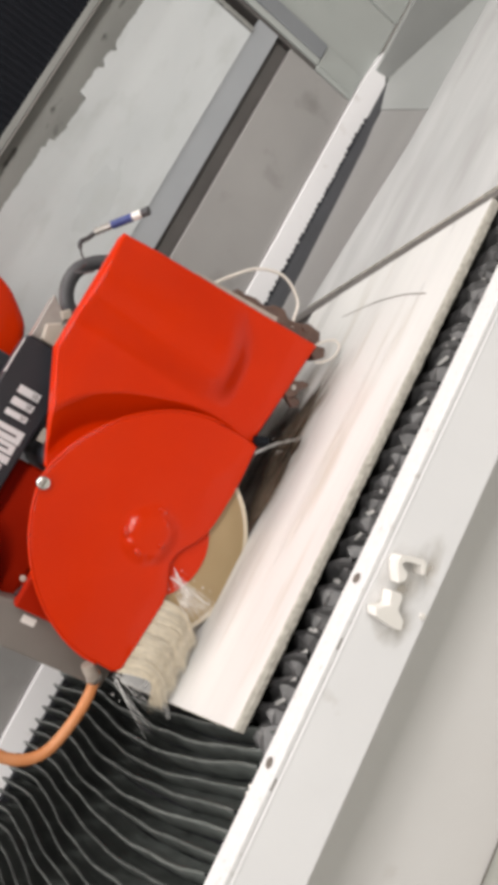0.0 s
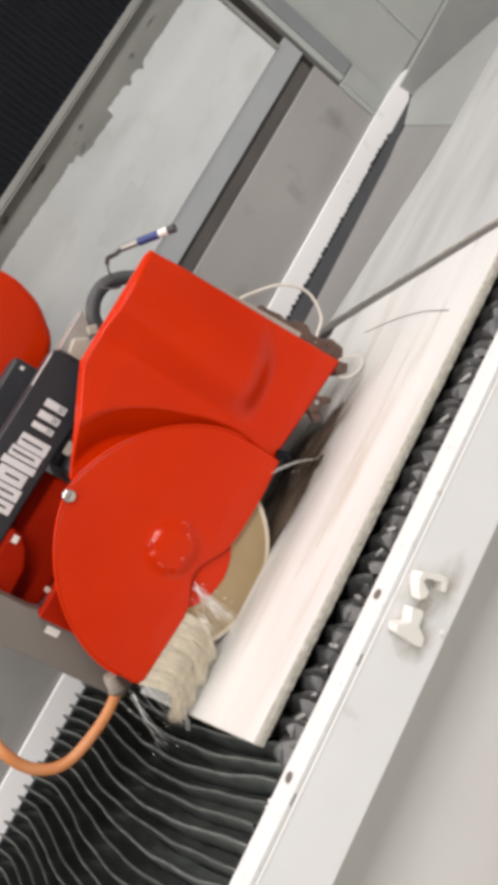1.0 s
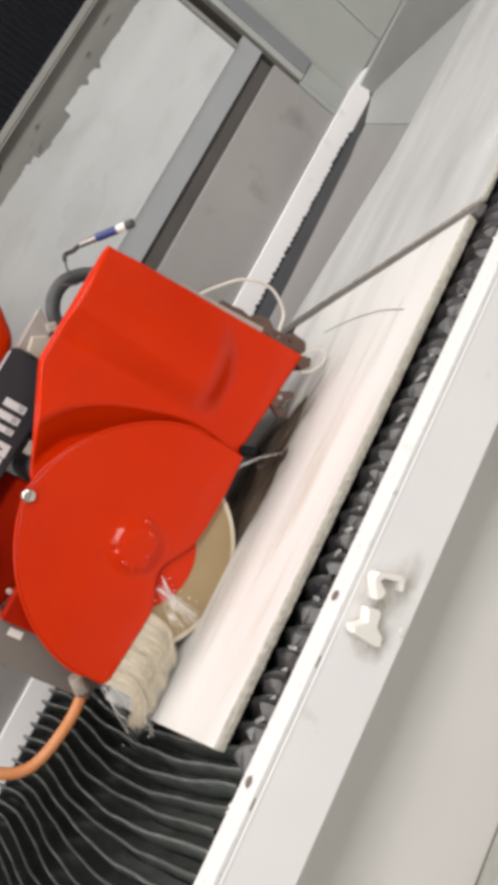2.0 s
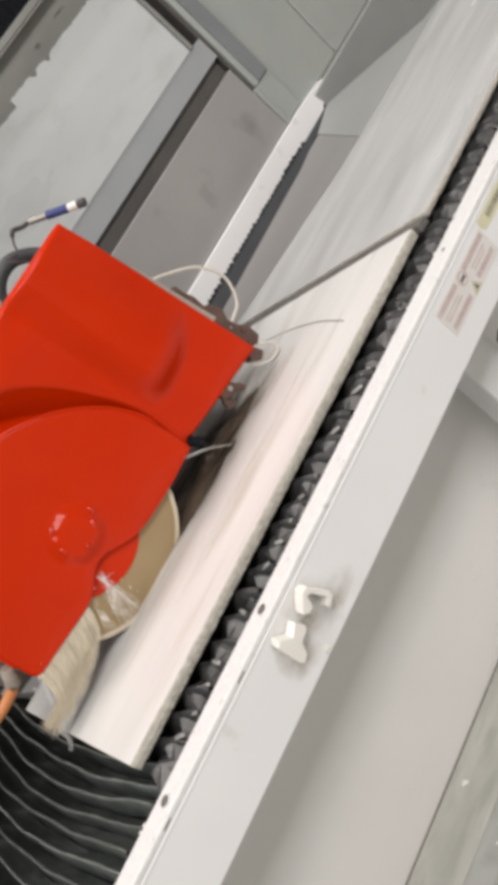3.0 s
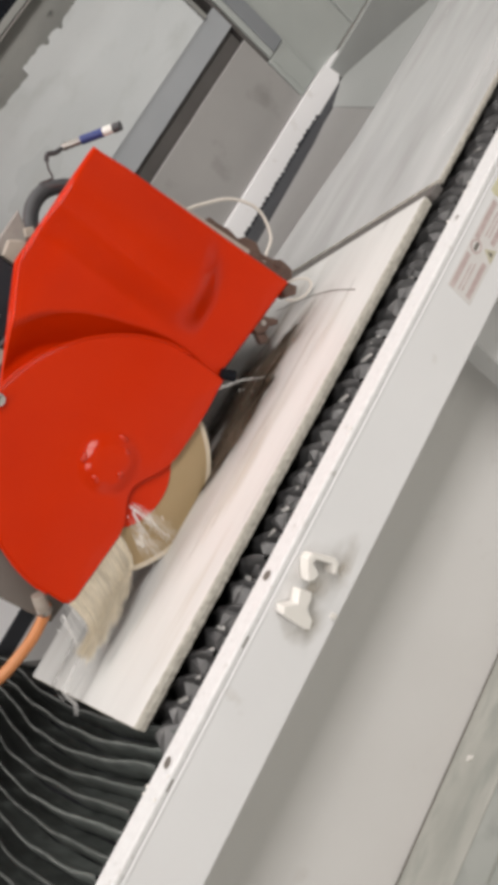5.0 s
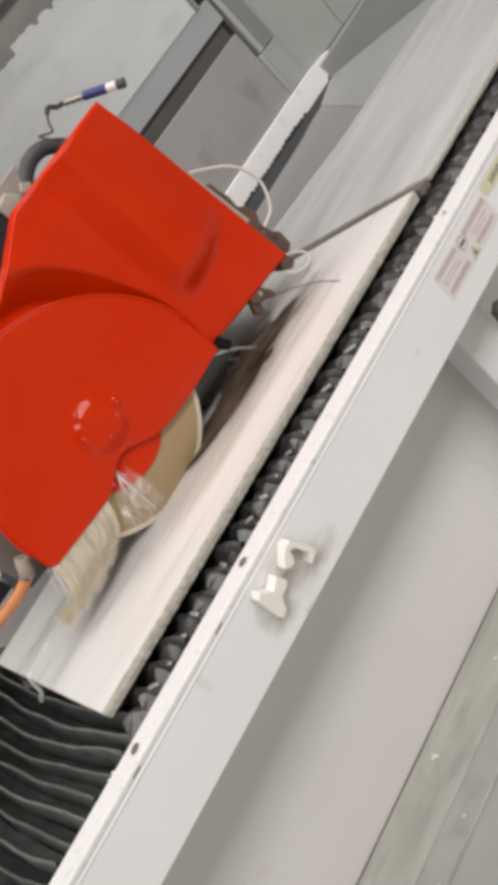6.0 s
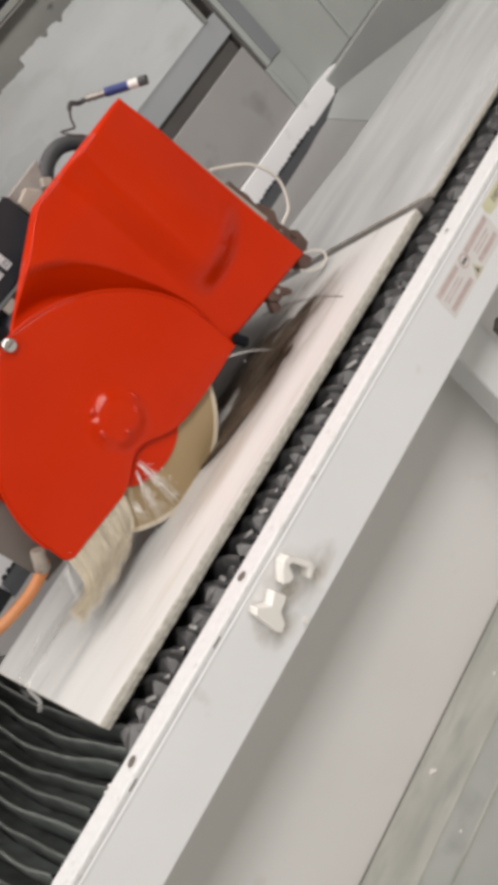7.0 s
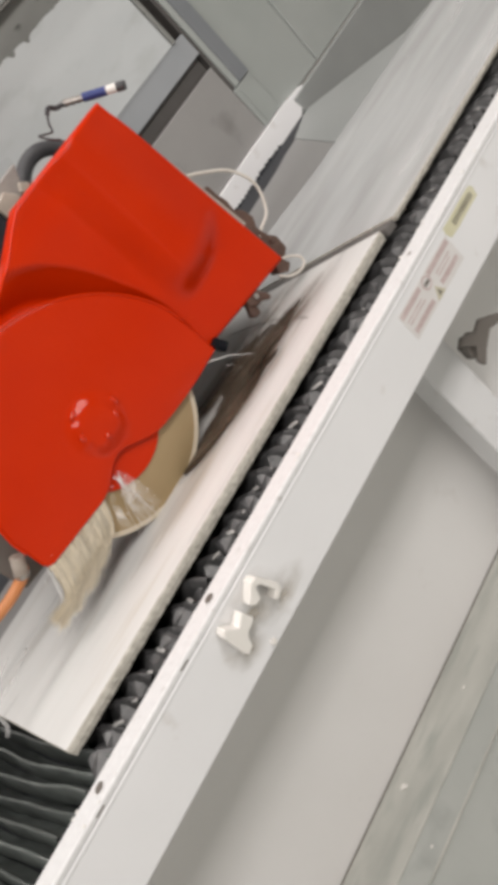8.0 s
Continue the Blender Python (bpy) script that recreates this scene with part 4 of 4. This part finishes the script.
def build_hoses():
    orange = head_part("orange_hose", tube([(-0.238, 1.402, 1.10), (-0.250, 1.415, 1.079), (-0.317, 1.42, 1.073), (-0.406, 1.42, 1.095), (-0.440, 1.42, 1.149), (-0.432, 1.43, 1.222), (-0.40, 1.50, 1.29)], 0.0112), ORANGE,
                       "orange rubber water hose", True)
    part("hose_fitting", tube([(-0.228, 1.398, 1.112), (-0.238, 1.402, 1.100), (-0.250, 1.414, 1.080)], 0.0130, 0.0135, sides=14, steps=3), MUD, orange, "pale muddy hose fitting")
    part("hose_clamp", tube([(-0.246, 1.409, 1.088), (-0.250, 1.414, 1.081)], 0.0150, sides=14, steps=2), STEEL, orange, "worn hose clamp")
    head_part("dark_hose", tube([(0.523, 1.62, 1.434), (0.503, 1.62, 1.458), (0.470, 1.62, 1.480), (0.432, 1.62, 1.482), (0.398, 1.62, 1.466), (0.381, 1.62, 1.441), (0.373, 1.625, 1.41)], 0.0158), DARK_HOSE,
              "dark grey corrugated hose", True)
    head_part("clear_hose", tube([(0.520, 1.425, 1.275), (0.541, 1.42, 1.257), (0.581, 1.42, 1.230), (0.632, 1.42, 1.185), (0.653, 1.42, 1.126), (0.627, 1.42, 1.074), (0.588, 1.42, 1.062), (0.565, 1.41, 1.06)], 0.0034), CLEAR,
              "thin milky water hose", True)
    head_part("clear_hose", tube([(0.545, 1.41, 1.000), (0.572, 1.405, 0.988), (0.592, 1.395, 0.966), (0.586, 1.39, 0.951), (0.562, 1.39, 0.950), (0.540, 1.395, 0.962), (0.527, 1.40, 0.980)], 0.0028), CLEAR,
              "thin milky water hose", True)
    def along(f):
        return (0.549 + 0.026 * f, 1.45 - 0.034 * f, 1.469 - 0.0225 * f)
    sensor = head_part("sensor", tube([along(0), along(1)], 0.0084, sides=16, steps=2), BLUE, "blue cylindrical sensor")
    part("collar", tube([along(-0.85), along(0)], 0.0058, sides=12, steps=2), STEEL, sensor, "worn threaded collar")
    for k in range(3):
        part("nut", tube([along(-0.80 + 0.28 * k), along(-0.68 + 0.28 * k)], 0.0078, sides=6, steps=2), STEEL, sensor)
    part("band", tube([along(1), along(1.42)], 0.0080, sides=16, steps=2), PLASTIC, sensor, "pale sensor band")
    part("tip", tube([along(1.42), along(1.75)], 0.0086, sides=16, steps=2), DARK_HOSE, sensor, "dark sensor tip")
    part("elbow", tube([along(-0.85), (0.508, 1.475, 1.493), (0.484, 1.45, 1.503), (0.472, 1.45, 1.498)], 0.0046, sides=10), DARK_HOSE, sensor, "dark elbow plug")
    part("cable", tube([(0.474, 1.45, 1.499), (0.462, 1.45, 1.487), (0.455, 1.45, 1.474), (0.440, 1.44, 1.478), (0.425, 1.44, 1.486), (0.432, 1.43, 1.468), (0.445, 1.43, 1.455)], 0.0022, sides=6), DARK_HOSE, sensor, "thin black cable")
    sensor.location = (-HX - 0.013, -HY, -HZ + 0.011)
    nozzle = head_part("spray_nozzle", prism([(0.428, 1.032), (0.445, 1.021), (0.463, 1.010), (0.469, 0.995), (0.452, 0.984), (0.438, 0.986), (0.424, 1.000)], 1.388, 1.416, 0.004), RUST, "brown muddy spray nozzle")
    part("spray_tip", prism([(0.460, 1.000), (0.474, 0.990), (0.479, 0.974), (0.470, 0.970), (0.453, 0.985)], 1.392, 1.408, 0.003), RUST, nozzle)
    part("spray_tip", prism([(0.424, 1.001), (0.440, 0.987), (0.434, 0.970), (0.420, 0.972), (0.413, 0.980)], 1.394, 1.412, 0.003), RUST, nozzle)
    part("bolt", disc(0.449, 1.003, 1.383, 1.389, 0.0065, 6, 0.001), STEEL, nozzle)
    head_part("guard_pin", tube([(0.306, 1.376, 1.030), (0.317, 1.376, 1.004)], 0.0115, sides=12, steps=2), BRIDGE_DARK, "dark guard pin")


JETS = []


def build_water():
    """Thin strings and drops of cooling water that leave the blade and run off the guard."""
    rnd = random.Random(11)
    spots = [((-0.012, 1.374, 1.052), (-0.026, 1.350, 0.955), 9, 0.014), ((-0.012, 1.376, 1.050), (-0.064, 1.352, 0.955), 6, 0.016),
             ((-0.215, 1.385, 1.060), (-0.250, 1.375, 0.968), 5, 0.014), ((-0.225, 1.39, 1.055), (-0.29, 1.385, 0.945), 6, 0.014),
             ((0.265, 1.380, 1.018), (0.330, 1.36, 0.945), 3, 0.016)]
    for start, end, count, wide in spots:
        bm = bmesh.new()
        a, b = Vector(start), Vector(end)
        for i in range(count):
            p = a + Vector([rnd.uniform(-0.4, 0.4) * wide for _ in range(3)])
            q = b + Vector([rnd.uniform(-1.3, 1.3) * wide, rnd.uniform(-0.8, 0.8) * wide, rnd.uniform(-0.6, 0.6) * wide])
            m = (p + q) / 2 + Vector((rnd.uniform(-0.5, 0.5) * wide, 0, 0.25 * wide))
            tube_into(bm, smooth_path([p, m, q], 4), rnd.uniform(0.0004, 0.0008), 0.0002, 4)
        for i in range(count * 2):
            c = a + (b - a) * rnd.random() + Vector([rnd.uniform(-1.6, 1.6) * wide for _ in range(3)])
            bmesh.ops.create_icosphere(bm, subdivisions=1, radius=rnd.uniform(0.0006, 0.0016), matrix=Matrix.Translation(c))
        JETS.append(tagged(head_part("water_jet", bm, DROP, "white strings of cooling water", True), kind="stuff"))


def film_material(name, base, strength, scale, stretch, soft_edge=False):
    """A thin see-through film of colour, broken into streaks."""
    mat = material(name, base, 0.35, second=tuple(c * 1.3 for c in base), scale=30)
    tree = mat.node_tree
    n, l = tree.nodes, tree.links
    coords, mapping, streak = n.new("ShaderNodeTexCoord"), n.new("ShaderNodeMapping"), n.new("ShaderNodeTexNoise")
    mapping.inputs["Scale"].default_value = stretch
    streak.inputs["Scale"].default_value, streak.inputs["Detail"].default_value = scale, 5.0
    l.new(coords.outputs["Object"], mapping.inputs["Vector"])
    l.new(mapping.outputs[0], streak.inputs["Vector"])
    level = n.new("ShaderNodeMapRange")
    level.inputs["From Min"].default_value, level.inputs["From Max"].default_value = 0.34, 0.68
    level.inputs["To Max"].default_value = strength
    own = n.new("ShaderNodeSeparateXYZ")
    l.new(coords.outputs["Generated"], own.inputs[0])
    fade = level.outputs[0]
    for axis in ("X", "Y") if soft_edge else ():
        ping = n.new("ShaderNodeMath")
        ping.operation = "PINGPONG"
        ping.inputs[1].default_value = 0.5
        l.new(own.outputs[axis], ping.inputs[0])
        times = n.new("ShaderNodeMath")
        times.operation = "MULTIPLY"
        l.new(ping.outputs[0], times.inputs[0])
        l.new(fade, times.inputs[1])
        double = n.new("ShaderNodeMath")
        double.operation = "MULTIPLY"
        double.inputs[1].default_value = 2.0
        l.new(times.outputs[0], double.inputs[0])
        fade = double.outputs[0]
    l.new(streak.outputs["Fac"], level.inputs["Value"])
    l.new(fade, n["Principled BSDF"].inputs["Alpha"])
    return mat


# brown film for the saw's shade and reflection on the slab, with mud
SHADE_SLURRY = film_material("shade_slurry", (0.20, 0.150, 0.110), 0.74, 9.0, (1.0, 5.0, 1.0), True)
DROP = material("white_water", (0.84, 0.84, 0.83), 0.25, second=(0.9, 0.9, 0.89), scale=40)
CLEAR_FILM = film_material("milky_water", (0.86, 0.86, 0.85), 0.40, 14.0, (2.0, 2.0, 1.0))


SPRAY = film_material("milky_spray", (0.80, 0.77, 0.73), 0.72, 70.0, (1.0, 1.0, 0.5), True)


def build_splash():
    """Torn milky sheets of water thrown down between the blade and the brush."""
    rnd = random.Random(29)
    for start, end, wide in (((-0.010, 1.374, 1.056), (-0.024, 1.350, 0.955), 0.040), ((-0.014, 1.372, 1.052), (-0.052, 1.352, 0.955), 0.036), ((-0.028, 1.376, 1.048), (-0.080, 1.360, 0.962), 0.036)):
        a, b = Vector(start), Vector(end)
        bm = bmesh.new()
        rows = []
        for i in range(13):
            f = i / 12
            c = a.lerp(b, f) + Vector((-0.018 * f * (1 - f), 0, 0.030 * f * (1 - f)))
            half = wide * (0.16 + 0.84 * f ** 0.8) * 0.5
            row = []
            for j in range(9):
                g = j / 4 - 1
                row.append(bm.verts.new(c + Vector((half * g + 0.003 * noise.noise((f * 6, g * 3, wide * 90)), 0.005 * noise.noise((f * 4, g * 4, 7 + wide * 50)), 0.012 * g * f + 0.004 * rnd.uniform(-1, 1) * f))))
            rows.append(row)
        for r, q in zip(rows, rows[1:]):
            for j in range(8):
                bm.faces.new((r[j], r[j + 1], q[j + 1], q[j]))
        JETS.append(tagged(head_part("water_sheet", bm, SPRAY, "torn milky sheet of cooling water", True), kind="stuff"))


def build_shade_slurry():
    """Long lens-shaped streaks painting the saw's shade and reflection over the slab, with stone mud."""
    shade_film = thing("slurry", "brown streaks for the saw's shade, reflection and mud on the wet slab", "slurry", (HX, HY, 0.936))
    rnd = random.Random(77)
    for k in range(18):
        f = rnd.random()
        cx, cy = 0.17 + 0.29 * f + rnd.uniform(-0.04, 0.04), 1.385 - 0.01 * f + rnd.uniform(0.0, 0.17)
        length, wide = rnd.uniform(0.22, 0.40), rnd.uniform(0.06, 0.13)
        outline = []
        for i in range(28):
            a = 2 * math.pi * i / 28
            outline.append((0.5 * length * math.cos(a), 0.5 * wide * math.sin(a) + 0.003 * math.sin(3 * a + k)))
        bm = bmesh.new()
        bm.faces.new([bm.verts.new((u, v, 0.0004 + k * 0.0001)) for u, v in outline])
        streak = part("streak", bm, SHADE_SLURRY, shade_film)
        streak.location = (cx - HX, cy - HY, 0)
        streak.rotation_euler = (0, 0, rnd.uniform(-0.25, -0.05))
    return shade_film


def build_stream():
    """Milky water that runs off the end of the slab onto the folds."""
    stream = thing("water_stream", "milky water running off the slab onto the rubber folds", "water", (-0.235, 1.45, 0.936))
    for line, wide in (([(0.12, 0.04, 0.0005), (0.06, 0.015, 0.0005), (0.0, 0.0, 0.0005), (-0.010, -0.004, -0.008), (-0.016, -0.014, -0.030), (-0.03, -0.03, -0.036)], 0.0050),
                       ([(0.08, 0.10, 0.0005), (0.02, 0.07, 0.0005), (-0.012, 0.06, 0.0), (-0.022, 0.055, -0.012), (-0.032, 0.05, -0.032)], 0.0040)):
        bm = tube_into(bmesh.new(), smooth_path(line, 6), wide * 0.6, wide, 8)
        part("rivulet", bm, CLEAR_FILM, stream, smooth=True)


GRIME = film_material("dried_grime", (0.46, 0.41, 0.34), 0.80, 16.0, (1.0, 1.6, 1.0), True)


def build_grime():
    """Dried splashes on the beam round the clip and below the cap."""
    stain = thing("grime_stain", "thin brown grime dried on the white beam", "stain", (0.14, BEAM_Y0, 0.82))
    rnd = random.Random(41)
    for x, z, w, h in ((0.145, 0.828, 0.17, 0.105), (0.095, 0.800, 0.09, 0.08), (0.20, 0.790, 0.14, 0.06)):
        bm = bmesh.new()
        bm.faces.new([bm.verts.new((0.5 * w * math.cos(a) * rnd.uniform(0.85, 1.1), 0.5 * h * math.sin(a) * rnd.uniform(0.85, 1.1), 0)) for a in [2 * math.pi * i / 24 for i in range(24)]])
        ob = part("splash", bm, GRIME, stain)
        ob.matrix_basis = pose(x - 0.14, -0.0009, z - 0.82, 90)


build_grime()
SHADE_FILM = build_shade_slurry()
build_stream()
build_guard()
build_hood()
BLADE_OB = build_blade()
build_brush()
build_arm()
build_spindle()
build_hoses()
build_water()
build_splash()


# ------------------------------------------------------------------ what moves
def motions():
    # seconds, and how far the head has gone along, across and up
    path = [(0.0, 0.0, 0.003, 0.0), (0.5, 0.0, 0.001, 0.0), (1.0, 0.0, 0.0, 0.0), (1.4, 0.0, 0.0, 0.0), (1.7, 0.005, -0.001, 0.0), (2.0, 0.015, -0.003, -0.001),
            (2.5, 0.036, -0.008, -0.003), (3.0, 0.058, -0.012, -0.006), (3.5, 0.079, -0.018, -0.007), (4.0, 0.100, -0.026, -0.006), (4.5, 0.120, -0.034, -0.004),
            (5.0, 0.139, -0.042, -0.002), (5.5, 0.159, -0.051, 0.0), (6.0, 0.180, -0.060, 0.001), (6.5, 0.200, -0.068, 0.001), (7.0, 0.220, -0.077, 0.001),
            (7.5, 0.238, -0.087, 0.003), (8.0, 0.257, -0.095, 0.005)]
    walk(HEAD, [(t, pose(HX + dx, HY + dy, HZ + dz)) for t, dx, dy, dz in path])
    walk(SHADE_FILM, [(t, pose(HX + dx, HY + 1.6 * dy, 0.936)) for t, dx, dy, dz in path])
    walk(BLADE_OB, [(i / 10, pose(0, 1.390 - HY, 0, 0, 71 * i, 0)) for i in range(81)])
    for ob, x, y, z, odd in TUFTS:
        rows = []
        for t in (0.0, 0.4, 0.8, 1.2, 1.5, 1.9, 2.4, 2.9, 3.4, 3.9, 4.4, 4.9, 5.4, 5.9, 6.4, 6.9, 7.4, 8.0):
            lean = -6 + 28 * ease(1.5, 2.9, t) + odd + 2.0 * math.sin(5.1 * t + 9 * x)
            rows.append((t, pose(x, y, z, 0, lean, 0)))
        walk(ob, rows)
    rnd = random.Random(3)
    for jet in JETS:
        base = Vector((-HX, -HY, -HZ))
        rows = []
        for i in range(41):
            o = base + Vector((rnd.uniform(-0.006, 0.006), rnd.uniform(-0.003, 0.003), rnd.uniform(-0.006, 0.004)))
            rows.append((i / 5, pose(*o, 0, rnd.uniform(-0.8, 0.8), 0)))
        walk(jet, rows)


motions()
